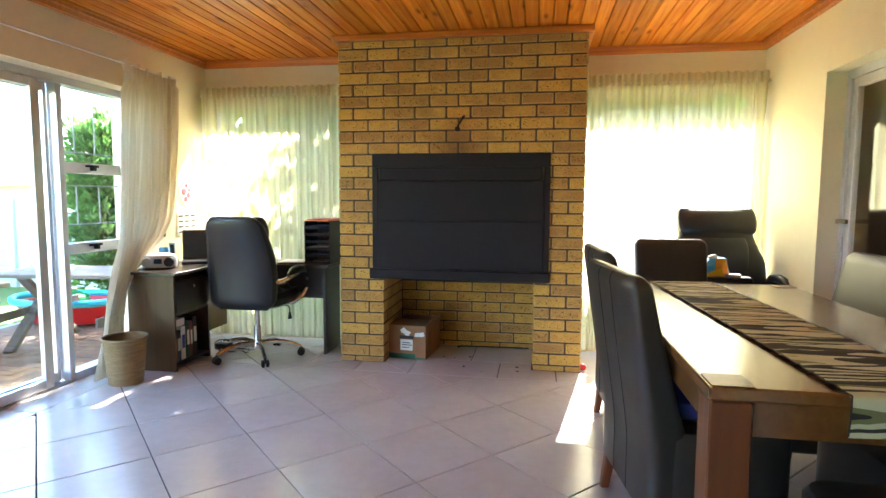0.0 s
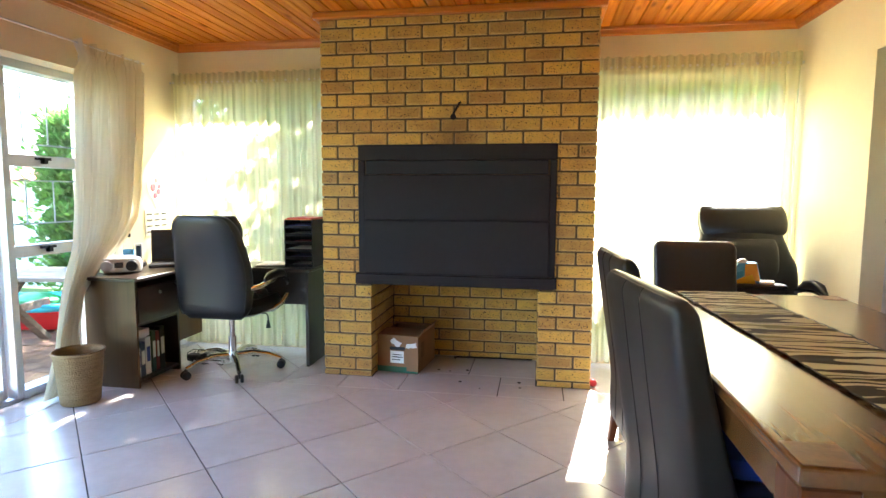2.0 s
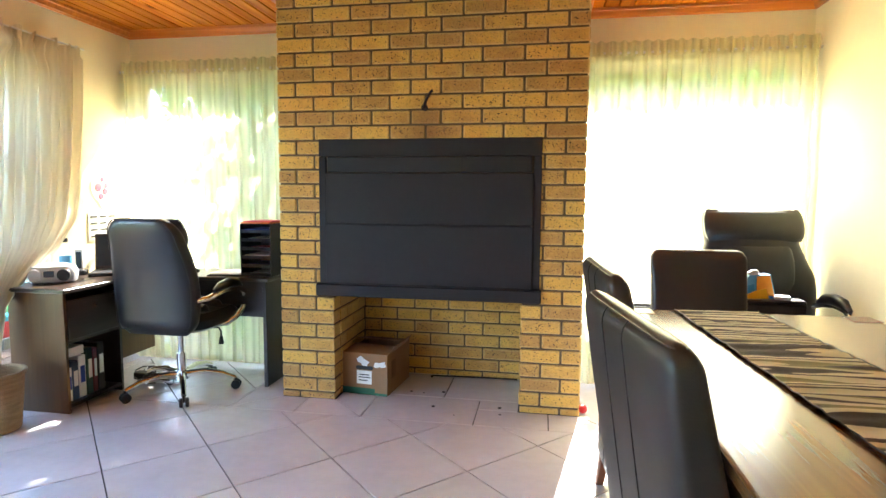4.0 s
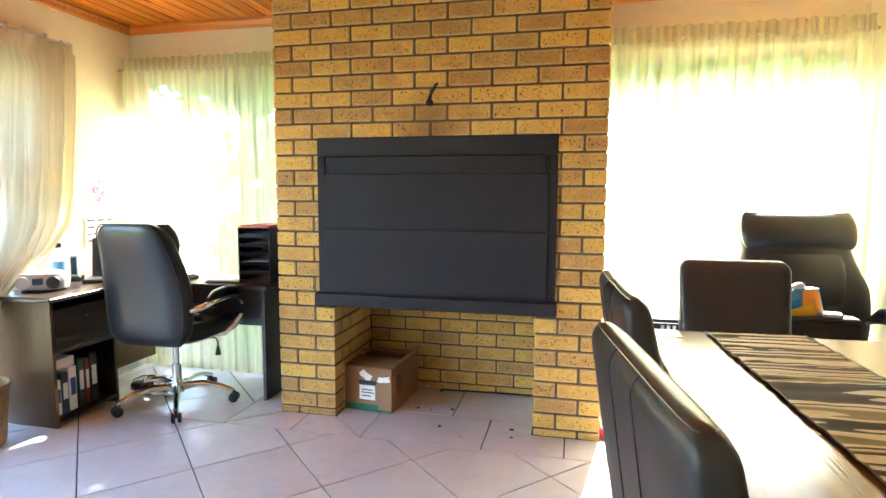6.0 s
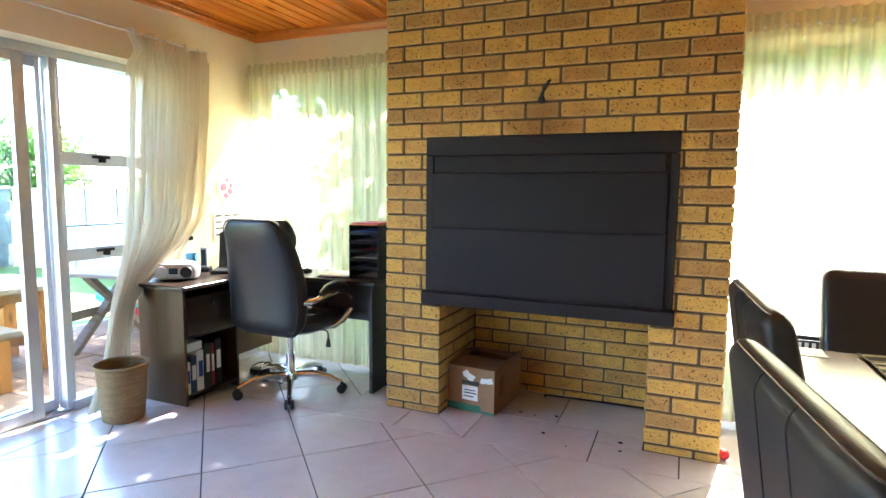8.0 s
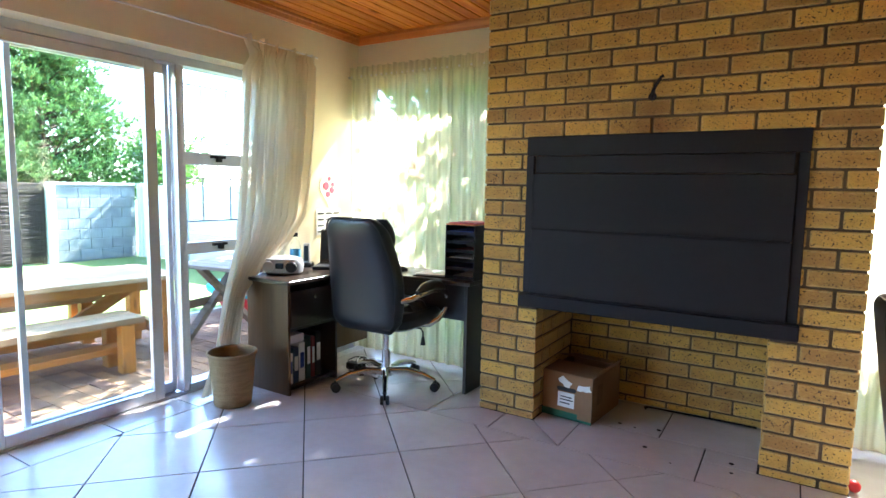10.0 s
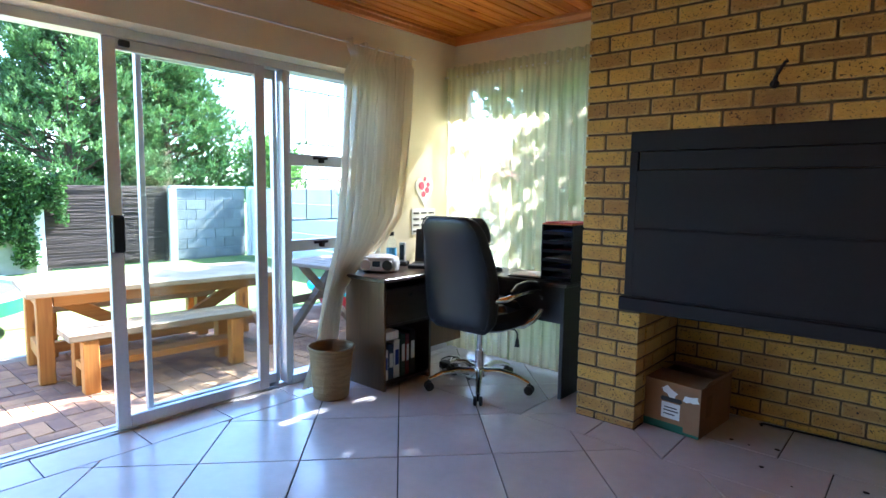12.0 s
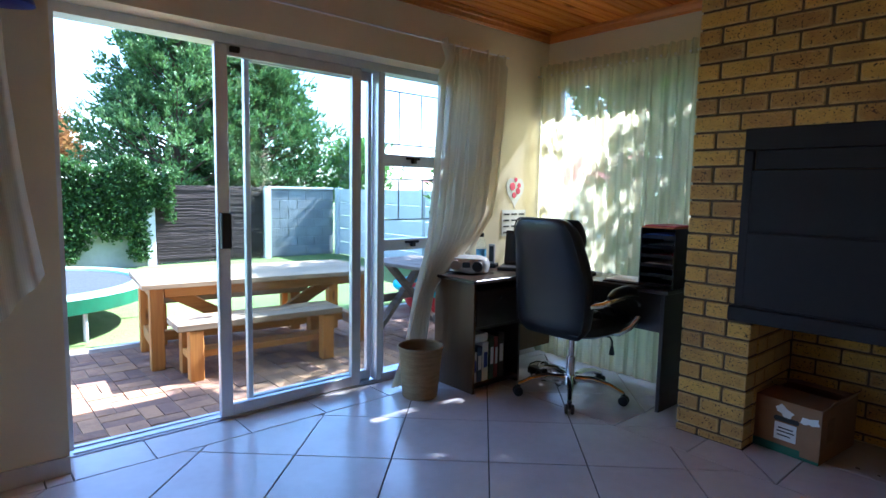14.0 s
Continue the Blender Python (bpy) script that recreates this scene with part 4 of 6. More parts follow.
    bm = bmesh.new(); box(bm, -0.11, 0.11, -0.09, 0.17, 0.375, 0.402, 0.006)
    part("seat_plate", bm, PLASTIC_BLACK, c)
    bm = bmesh.new(); tube(bm, [(0.1, 0.05, 0.385), (0.22, 0.06, 0.39), (0.235, 0.06, 0.37), (0.235, 0.06, 0.33)], 0.005, 8); tube(bm, [(0.235, 0.06, 0.34), (0.235, 0.06, 0.29)], [0.008, 0.017], 8)
    part("lever", bm, PLASTIC_BLACK, c)
    for sx in (-1, 1):
        bm = bmesh.new()
        pts = [(sx * 0.235, -0.20, 0.60), (sx * 0.30, -0.16, 0.615), (sx * 0.325, -0.09, 0.64), (sx * 0.335, 0.0, 0.65), (sx * 0.335, 0.09, 0.64), (sx * 0.335, 0.16, 0.605), (sx * 0.33, 0.19, 0.555), (sx * 0.32, 0.175, 0.50), (sx * 0.30, 0.13, 0.45), (sx * 0.26, 0.09, 0.415), (sx * 0.10, 0.07, 0.395)]
        tube(bm, pts, 0.017, 10)
        arm = part("armrest", bm, CHROME, c, "curved chrome arm", True)
        bm = bmesh.new()
        tube(bm, [(sx * 0.315, -0.13, 0.65), (sx * 0.325, -0.08, 0.672), (sx * 0.332, 0.0, 0.682), (sx * 0.333, 0.08, 0.672), (sx * 0.333, 0.135, 0.642)], [0.012, 0.028, 0.031, 0.028, 0.012], 12)
        part("arm_pad", bm, LEATHER, arm, "padded black arm top", True)
    bm = bmesh.new(); tube(bm, [(0, 0, 0.11), (0, 0, 0.24)], 0.028, 14); tube(bm, [(0, 0, 0.24), (0, 0, 0.376)], 0.018, 14)
    part("column", bm, CHROME, c, "chrome gas column", True)
    bm = bmesh.new(); tube(bm, [(0, 0, 0.075), (0, 0, 0.125)], [0.045, 0.04], 14)
    part("hub", bm, CHROME, c, smooth=True)
    for k in range(5):
        a = radians(spin + 72 * k)
        d = Vector((math.cos(a), math.sin(a), 0))
        bm = bmesh.new(); tube(bm, [d * 0.03 + Vector((0, 0, 0.105)), d * 0.14 + Vector((0, 0, 0.118)), d * 0.24 + Vector((0, 0, 0.10)), d * 0.318 + Vector((0, 0, 0.068))], [0.024, 0.02, 0.017, 0.014], 10)
        leg = part("leg", bm, CHROME, c, "chrome base spoke", True)
        q = Vector((-d.y, d.x, 0))
        ctr = d * 0.32 + Vector((0, 0, 0.028))
        bm = bmesh.new()
        for s in (-1, 1):
            tube(bm, [ctr + q * s * 0.006, ctr + q * s * 0.010, ctr + q * s * 0.023, ctr + q * s * 0.027], [0.022, 0.028, 0.028, 0.02], 14)
        tube(bm, [ctr, ctr + Vector((0, 0, 0.042))], 0.008, 8)
        part("caster", bm, PLASTIC_BLACK, leg, "black twin-wheel caster", True)
    return c


oc1 = office_chair("office_chair", "black leather swivel chair with curved chrome arms", 1.075, -54)
oc1.matrix_basis = pose(-1.90, 4.09, 0, 0, 0, 0)
oc2 = office_chair("office_chair", "tall black leather executive chair behind the dining table", 1.14, 20, 1.16, True)
oc2.matrix_basis = pose(1.45, 4.20, 0, 0, 0, 184)

# low black desk beside the window
sd = thing("side_desk", "low black side desk beside the window", "desk")
part("desktop", boxes((0.64, 1.60, 3.85, 3.955, 0.595, 0.62), bevel=0.003), PLASTIC_BLACK, sd)
for x in (0.66, 1.56):
    part("end_panel", boxes((x, x + 0.018, 3.855, 3.95, 0, 0.594)), PLASTIC_BLACK, sd)
crate = thing("slotted_crate", "black plastic crate with a slotted rim", "crate", pose(0.76, 3.90, 0.621))
part("crate_wall", boxes((-0.115, 0.115, -0.045, -0.039, 0, 0.055), (-0.115, 0.115, 0.039, 0.045, 0, 0.055), (-0.115, -0.109, -0.039, 0.039, 0, 0.055), (0.109, 0.115, -0.039, 0.039, 0, 0.055), (-0.109, 0.109, -0.039, 0.039, 0, 0.004)), PLASTIC_BLACK, crate)
for i in range(6):
    part("slot", boxes((-0.035 + i * 0.024, -0.022 + i * 0.024, -0.047, -0.0455, 0.02, 0.046)), WHITE_P, crate, "pale slot")
prn = thing("black_printer", "low black printer on the side desk", "printer", pose(1.33, 3.90, 0.621))
part("printer_body", boxes((-0.17, 0.17, -0.045, 0.05, 0, 0.09), bevel=0.01, seg=2), PLASTIC_BLACK, prn)
part("printer_lid", boxes((-0.165, 0.165, -0.042, 0.048, 0.091, 0.108), bevel=0.006), PLASTIC_BLACK, prn)
toy = thing("toy_packet", "blue and yellow toy packet standing on the printer", "toy box", pose(1.295, 3.90, 0.730, 0, 0, 10) @ Matrix.Diagonal((1, 1, 0.82, 1)))
def slab(outline, y0, y1):
    """An upright flat piece with the given outline in x and z, from y0 to y1."""
    bm = bmesh.new()
    a = [bm.verts.new((x, y0, z)) for x, z in outline]
    b = [bm.verts.new((x, y1, z)) for x, z in outline]
    bm.faces.new(a); bm.faces.new(b[::-1])
    for k in range(len(outline)):
        q = (k + 1) % len(outline)
        bm.faces.new((a[k], b[k], b[q], a[q]))
    return bm


AMBER = material("amber_card", (0.78, 0.34, 0.008), (0.66, 0.26, 0.008), 0.5, bump=0.02)
SKY_CARD = material("sky_blue_card", (0.1, 0.4, 0.75), (0.08, 0.33, 0.66), 0.45, bump=0.02)
part("packet", slab(((-0.085, 0.0), (0.085, 0.0), (0.055, 0.14), (-0.045, 0.135), (-0.085, 0.08)), 0.0, 0.045), SKY_CARD, toy)
part("packet_print", slab(((-0.01, 0.03), (0.076, 0.012), (0.05, 0.134), (-0.012, 0.13)), -0.004, -0.001), AMBER, toy, "orange printed side")
part("printed_panel", slab(((-0.078, 0.02), (-0.02, 0.03), (-0.024, 0.085), (-0.078, 0.07)), -0.004, -0.001), material("sea_card", (0.03, 0.22, 0.6), (0.03, 0.3, 0.5), 0.5, bump=0.02), toy)
part("packet_base", slab(((-0.085, 0.0), (0.05, 0.0), (0.03, 0.06), (-0.02, 0.045), (-0.06, 0.022)), -0.008, -0.0045), YELLOW_P, toy, "yellow curved flap")
bm = bmesh.new(); loft(bm, [(-0.02, 0.02, 0.13, 0.025, 0.015, 2.2), (-0.02, 0.02, 0.15, 0.03, 0.016, 2.2), (-0.015, 0.02, 0.165, 0.012, 0.008, 2)], 16)
part("paper_tuft", bm, PAPER, toy, "white tissue in the packet", True)
slip = thing("paper_slip", "small white folded slip beside the toy packet", "paper", pose(1.405, 3.90, 0.730, 0, 0, -12))
part("folded_sheet", boxes((-0.04, 0.03, -0.03, 0.03, 0, 0.016), bevel=0.003), PAPER, slip)

# ---- corner desk ----
DZ = 0.695
desk = thing("corner_desk", "dark brown veneer corner desk with a pedestal", "desk")
bm = bmesh.new()
box(bm, LX + 0.012, -2.225, 3.585, 4.20, DZ - 0.022, DZ, 0.003)
box(bm, LX + 0.012, -1.375, 4.20, 4.56, DZ - 0.022, DZ, 0.003)
part("desktop", bm, TOP_SHADE_VENEER, desk)
# the first side panel takes the lit copy, the pedestal the shaded one
part("side_panel", boxes((-2.615, -2.262, 3.618, 3.636, 0.0, DZ - 0.023), bevel=0.001), LIT_VENEER, desk)
part("side_panel", boxes((-2.615, -2.262, 4.02, 4.038, 0.0, DZ - 0.023)), TOP_SHADE_VENEER, desk)
part("pedestal_back", boxes((-2.615, -2.60, 3.637, 4.019, 0.0, DZ - 0.023)), TOP_SHADE_VENEER, desk)
part("pedestal_base", boxes((-2.599, -2.265, 3.637, 4.019, 0.03, 0.048)), TOP_SHADE_VENEER, desk)
part("pedestal_shelf", boxes((-2.599, -2.268, 3.637, 4.019, 0.385, 0.402)), TOP_SHADE_VENEER, desk)
dr = part("drawer", boxes((-2.59, -2.258, 3.640, 4.016, 0.405, 0.625), bevel=0.002), TOP_SHADE_VENEER, desk)
bm = bmesh.new(); tube(bm, [(-2.258, 3.83, 0.575), (-2.246, 3.83, 0.575)], 0.012, 14)
part("lock", bm, CHROME, dr, "round chrome lock")
part("modesty_panel", boxes((-2.40, -1.434, 4.44, 4.455, 0.40, DZ - 0.023)), TOP_SHADE_VENEER, desk)
part("modesty_panel", boxes((-2.42, -2.402, 4.10, 4.52, 0.14, DZ - 0.023)), LIT_VENEER, desk)
part("end_panel", boxes((-1.432, -1.410, 4.24, 4.55, 0.0, DZ - 0.023), bevel=0.001), TOP_SHADE_VENEER, desk)
part("front_rail", boxes((-2.2, -1.433, 4.25, 4.266, 0.52, DZ - 0.023)), TOP_SHADE_VENEER, desk)

NAVY = material("navy_binder_cloth", (0.025, 0.06, 0.14), (0.02, 0.045, 0.1), 0.5, bump=0.05)
BOTTLE = material("dark_green_binder_cloth", (0.02, 0.06, 0.04), (0.015, 0.045, 0.03), 0.5, bump=0.05)
MAROON = material("dark_red_binder_cloth", (0.2, 0.02, 0.025), (0.15, 0.015, 0.02), 0.5, bump=0.05)
BINDERS = ((0.0, 0.035, 0.19, PAPER), (0.037, 0.045, 0.22, NAVY), (0.084, 0.05, 0.24, PAPER), (0.145, 0.04, 0.27, BOTTLE), (0.19, 0.03, 0.26, MAROON), (0.225, 0.05, 0.28, PLASTIC_BLACK))
for o, w, h, mt in BINDERS:
    b = thing("ring_binder", "upright ring binder in the desk's open shelf", "binder", pose(-2.30, 3.655 + o, 0.0485), group="binders in the desk")
    part("cover", boxes((-0.22, 0.0, 0, w, 0, h), bevel=0.002), mt, b)
    part("spine_label", boxes((0.001, 0.003, w * 0.2, w * 0.8, h * 0.35, h * 0.75)), PAPER if mt is not PAPER else BLUE_P, b)
bk = thing("paper_stack", "flat pile of white papers lying on binders", "papers", pose(-2.40, 3.71, 0.302))
part("letter", boxes((-0.11, 0.11, -0.06, 0.06, 0, 0.05), bevel=0.002), PAPER, bk)

radio = thing("cd_radio", "rounded silver portable CD radio on the desk", "radio", pose(-2.50, 3.81, DZ + 0.001, 0, 0, 30))
bm = bmesh.new()
loft(bm, [(0, 0, 0.0, 0.10, 0.07, 2.6), (0, 0, 0.012, 0.118, 0.085, 2.6), (0, 0, 0.06, 0.125, 0.09, 2.6), (0, 0, 0.095, 0.11, 0.078, 2.6), (0, 0, 0.108, 0.07, 0.05, 2.4)], 32)
part("radio_body", bm, SILVER_P, radio, smooth=True)
for x in (-0.07, 0.07):
    bm = bmesh.new(); tube(bm, [(x, -0.074, 0.05), (x, -0.09, 0.05)], [0.036, 0.033], 18)
    part("speaker", bm, PLASTIC_BLACK if x > 0 else SILVER_P, radio)
part("display", boxes((-0.025, 0.025, -0.096, -0.08, 0.04, 0.075), bevel=0.003), SCREEN, radio)
bm = bmesh.new(); tube(bm, [(-0.05, 0.05, 0.10), (-0.10, -0.02, 0.48)], 0.003, 6)
part("aerial", bm, CHROME, radio)
phone = thing("cordless_phone", "grey cordless phone upright in its cradle", "phone", pose(-2.605, 4.115, DZ + 0.001, 0, 0, 25))
part("handset", boxes((-0.022, 0.022, -0.012, 0.012, 0.025, 0.16), bevel=0.006, seg=2), SILVER_P, phone)
part("keypad", boxes((-0.015, 0.015, -0.0145, -0.0125, 0.04, 0.145)), PLASTIC_BLACK, phone)
part("cradle", boxes((-0.04, 0.04, -0.035, 0.035, 0, 0.03), bevel=0.006), PLASTIC_BLACK, phone)
bottle = thing("water_bottle", "clear water bottle with a black cap and blue label", "bottle", pose(-2.595, 4.00, DZ + 0.001))
bm = bmesh.new(); lathe(bm, [(0.001, 0), (0.033, 0.001), (0.034, 0.02), (0.034, 0.15), (0.028, 0.18), (0.014, 0.205), (0.014, 0.215)], 20)
part("bottle_body", bm, GLASS, bottle, smooth=True)
bm = bmesh.new(); tube(bm, [(0, 0, 0.214), (0, 0, 0.24)], 0.017, 14)
part("cap", bm, PLASTIC_BLACK, bottle)
bm = bmesh.new(); lathe(bm, [(0.0348, 0.05), (0.0348, 0.13)], 20)
part("bottle_label", bm, material("blue_label", (0.1, 0.35, 0.6), None, 0.5, bump=0.0), bottle)

laptop = thing("laptop", "open black laptop on the corner desk", "laptop", pose(-2.39, 4.22, DZ + 0.001, 0, 0, 32))
part("keyboard_base", boxes((-0.17, 0.17, -0.12, 0.12, 0, 0.022), bevel=0.004), PLASTIC_BLACK, laptop)
bm = bmesh.new(); box(bm, -0.17, 0.17, 0.0, 0.012, 0.0, 0.235, 0.004, 1, pose(0, 0.118, 0.02, -14, 0, 0))
lid = part("screen_lid", bm, PLASTIC_BLACK, laptop)
bm = bmesh.new(); box(bm, -0.155, 0.155, -0.003, -0.001, 0.02, 0.215, 0, 1, pose(0, 0.118, 0.02, -14, 0, 0))
part("screen", bm, SCREEN, lid)
trays = thing("document_trays", "stack of black document trays at the desk's end", "letter trays", pose(-1.475, 4.40, DZ + 0.001))
part("tray_side", boxes((-0.115, -0.108, -0.13, 0.13, 0, 0.33)), PLASTIC_BLACK, trays)
part("tray_side", boxes((0.083, 0.09, -0.13, 0.13, 0, 0.33)), PLASTIC_BLACK, trays)
part("tray_back", boxes((-0.107, 0.082, 0.122, 0.13, 0, 0.33)), PLASTIC_BLACK, trays)
for i in range(6):
    z = 0.004 + i * 0.054
    part("tray", boxes((-0.107, 0.082, -0.13, 0.121, z, z + 0.006), (-0.107, 0.082, -0.132, -0.126, z, z + 0.02)), PLASTIC_BLACK, trays)
    part("letter", boxes((-0.09, 0.07, -0.12, 0.1, z + 0.007, z + 0.012 + 0.006 * (i % 3))), (PAPER, BLUE_P, PAPER, RED, PAPER, BLUE_P)[i], trays)
fol = thing("folder", "orange and red folders on top of the trays", "folder", pose(-1.485, 4.40, DZ + 0.332))
part("cover", boxes((-0.10, 0.09, -0.13, 0.12, 0, 0.008)), ORANGE_P, fol)
part("cover", boxes((-0.085, 0.10, -0.125, 0.125, 0.009, 0.016)), RED, fol)
pad = thing("notebook", "open grey notebook and papers on the desk", "notebook", pose(-1.71, 4.36, DZ + 0.001, 0, 0, 8))
part("pages", boxes((-0.10, 0.10, -0.10, 0.10, 0.006, 0.016), bevel=0.002), PAPER, pad)
part("cover", boxes((-0.11, 0.11, -0.11, 0.11, 0, 0.005)), PLASTIC_BLACK, pad)
mouse = thing("computer_mouse", "small black computer mouse on the desk", "mouse", pose(-1.98, 4.36, DZ + 0.001))
bm = bmesh.new(); loft(bm, [(0, 0, 0, 0.03, 0.05, 2.5), (0, 0, 0.014, 0.031, 0.052, 2.5), (0, -0.005, 0.03, 0.018, 0.03, 2.2)], 16)
part("shell", bm, PLASTIC_BLACK, mouse, smooth=True)

# wall papers in the corner
cal = thing("wall_calendar", "white printed calendar sheets pinned on the wall", "calendar")
part("sheet", boxes((LX + 0.001, LX + 0.004, 4.25, 4.50, 0.90, 1.085)), PAPER, cal)
for r in range(4):
    for c in range(3):
        part("printed_month", boxes((LX + 0.005, LX + 0.006, 4.265 + c * 0.08, 4.325 + c * 0.08, 1.048 - r * 0.043, 1.060 - r * 0.043)), INK, cal)
heart = thing("paper_heart", "red and white cut-paper heart on the wall", "wall decoration")
bm = bmesh.new()
outline = []
for i in range(40):
    t = i / 40 * math.tau
    outline.append((16 * math.sin(t) ** 3, 13 * math.cos(t) - 5 * math.cos(2 * t) - 2 * math.cos(3 * t) - math.cos(4 * t)))
vs = [bm.verts.new((LX + 0.003, 4.38 + a * 0.0058, 1.22 + b * 0.0075)) for a, b in outline]
vb = [bm.verts.new((LX + 0.001, v.co.y, v.co.z)) for v in vs]
bm.faces.new(vs)
for i in range(40):
    bm.faces.new((vs[i], vs[(i + 1) % 40], vb[(i + 1) % 40], vb[i]))
part("heart_sheet", bm, PAPER, heart)
for y, z, s in ((4.35, 1.25, 0.03), (4.41, 1.22, 0.024), (4.37, 1.19, 0.022), (4.42, 1.26, 0.018), (4.385, 1.30, 0.016)):
    bm = bmesh.new(); tube(bm, [(LX + 0.0035, y, z), (LX + 0.006, y, z)], [s, s * 0.9], 9)
    part("red_patch", bm, PINK, heart)

# ---- basket, box, cables, ball ----
basket = thing("waste_basket", "tan woven waste basket on the tiles", "waste basket", pose(-2.45, 3.37, 0))
bm = bmesh.new()
prof = [(0.001, 0.004), (0.098, 0.0), (0.102, 0.004)]
for i in range(29):
    f = i / 28
    prof.append((0.102 + 0.026 * f + 0.0022 * math.sin(i * math.pi), 0.004 + 0.284 * f))
prof = prof[:3] + [(r + (0.0016 if i % 2 else -0.0010), z) for i, (r, z) in enumerate(prof[3:])]
prof += [(0.136, 0.290), (0.138, 0.300), (0.131, 0.306), (0.122, 0.298), (0.112, 0.10), (0.095, 0.02), (0.001, 0.018)]
lathe(bm, prof, 40)
part("woven_body", bm, WICKER, basket, smooth=True)
bm = bmesh.new(); tube(bm, [(0.132 * math.cos(k / 36 * math.tau), 0.132 * math.sin(k / 36 * math.tau), 0.300) for k in range(36)], 0.008, 8, True)
part("rim", bm, WICKER, basket, "rolled woven rim", True)

carton = thing("cardboard_box", "brown archive box with torn labels in the niche", "box", pose(-0.75, 4.43, 0.001, 0, 0, -6))
W, D, H = 0.145, 0.20, 0.25
for b in ((-W, W, -D, -D + 0.006, 0.0, H), (-W, W, D - 0.006, D, 0.0, H), (-W, -W + 0.006, -D + 0.006, D - 0.006, 0.0, H), (W - 0.006, W, -D + 0.006, D - 0.006, 0.0, H), (-W + 0.006, W - 0.006, -D + 0.006, D - 0.006, 0, 0.006)):
    part("carton_panel", boxes(b), CARD, carton)
bm = bmesh.new(); box(bm, -W, W, 0, 0.19, -0.002, 0.002, 0, 1, pose(0, -D, H + 0.003, 3, 0, 0))
part("flap", bm, CARD, carton, "bent top flap")
bm = bmesh.new(); box(bm, -W, W, -0.2, 0, -0.002, 0.002, 0, 1, pose(0, D, H + 0.005, -11, 0, 0))
part("flap", bm, CARD, carton, "bent top flap")
bm = bmesh.new(); box(bm, 0, 0.05, -0.15, 0.16, -0.002, 0.002, 0, 1, pose(W - 0.002, 0, H + 0.002, 0, -58, 0))
part("flap", bm, CARD, carton, "side flap standing up")
# no hole is cut: black discs stand for the shade inside it
bm = bmesh.new()
for k in range(9):
    tube(bm, [(-0.045 + 0.011 * k, -D - 0.0035, 0.166), (-0.045 + 0.011 * k, -D - 0.0005, 0.166)], 0.012, 10)
part("handle_hole", bm, INK, carton, "black oval standing for the carrying hole's shade")
label = part("paper_label", boxes((-0.052, 0.045, -D - 0.002, -D - 0.0005, 0.065, 0.148)), PAPER, carton, "white printed label")
for zz, x0, x1 in ((0.12, -0.035, 0.03), (0.104, -0.04, 0.038), (0.085, -0.038, 0.02)):
    part("printed_line", boxes((x0, x1, -D - 0.003, -D - 0.0022, zz, zz + 0.006)), INK, label)
for x0, z0, w, h, r in ((-0.012, 0.205, 0.042, 0.022, 32), (0.098, 0.190, 0.042, 0.017, -8)):
    bm = bmesh.new()
    rim = [(-w, -h * 0.5), (-w * 0.55, -h), (-w * 0.1, -h * 0.72), (w * 0.2, -h * 1.05), (w, -h * 0.8), (w * 0.82, h * 0.1), (w * 0.9, h), (0.0, h * 0.8), (-w * 0.7, h)]
    m = pose(x0, -D - 0.001, z0, 0, r, 0)
    fr = [bm.verts.new(m @ Vector((a, -0.001, b))) for a, b in rim]
    bk = [bm.verts.new(m @ Vector((a, 0.0, b))) for a, b in rim]
    bm.faces.new(fr); bm.faces.new(bk[::-1])
    for k in range(len(rim)):
        q = (k + 1) % len(rim)
        bm.faces.new((fr[k], bk[k], bk[q], fr[q]))
    part("torn_tape", bm, PAPER, carton, "torn white tape")
part("torn_patch", boxes((W + 0.0005, W + 0.002, -0.13, -0.06, 0.09, 0.20), bevel=0.0005), CARD_IN, carton, "scuffed patch on the side")
part("green_edge", boxes((-W - 0.001, W * 0.45, -D - 0.0025, -D - 0.0005, 0.0, 0.04), (-W - 0.001, W + 0.001, -D - 0.0025, -D - 0.0005, 0.0, 0.014)), material("green_print", (0.03, 0.14, 0.08), None, 0.7), carton, "green printed base")

poker = thing("iron_poker", "thin black iron rod lying along the niche wall", "poker")
bm = bmesh.new(); tube(bm, [(-0.42, 4.655, 0.007), (-0.1, 4.672, 0.007), (0.13, 4.675, 0.007)], 0.006, 8)
part("rod", bm, STEEL_BLACK, poker, smooth=True)
bm = bmesh.new(); tube(bm, [(-0.42, 4.655, 0.007), (-0.44, 4.64, 0.007), (-0.43, 4.62, 0.007)], 0.006, 8)
part("hook_end", bm, STEEL_BLACK, poker, smooth=True)
crnd = random.Random(17)
for k in range(9):
    x, y, r = crnd.uniform(-0.75, 0.1), crnd.uniform(3.95, 4.45), crnd.uniform(0.004, 0.010)
    bm = bmesh.new(); bmesh.ops.create_icosphere(bm, subdivisions=1, radius=r, matrix=pose(x, y, r * 0.45) @ Matrix.Diagonal((1.4, 0.9, 0.5, 1)))
    tagged(part("charcoal_crumb", bm, STEEL_BLACK), "small dark charcoal crumb on the hearth tiles", "crumb", group="crumbs on the hearth")
cab = thing("cable_tangle", "grey power cables and adaptor on the floor under the desk", "cables")
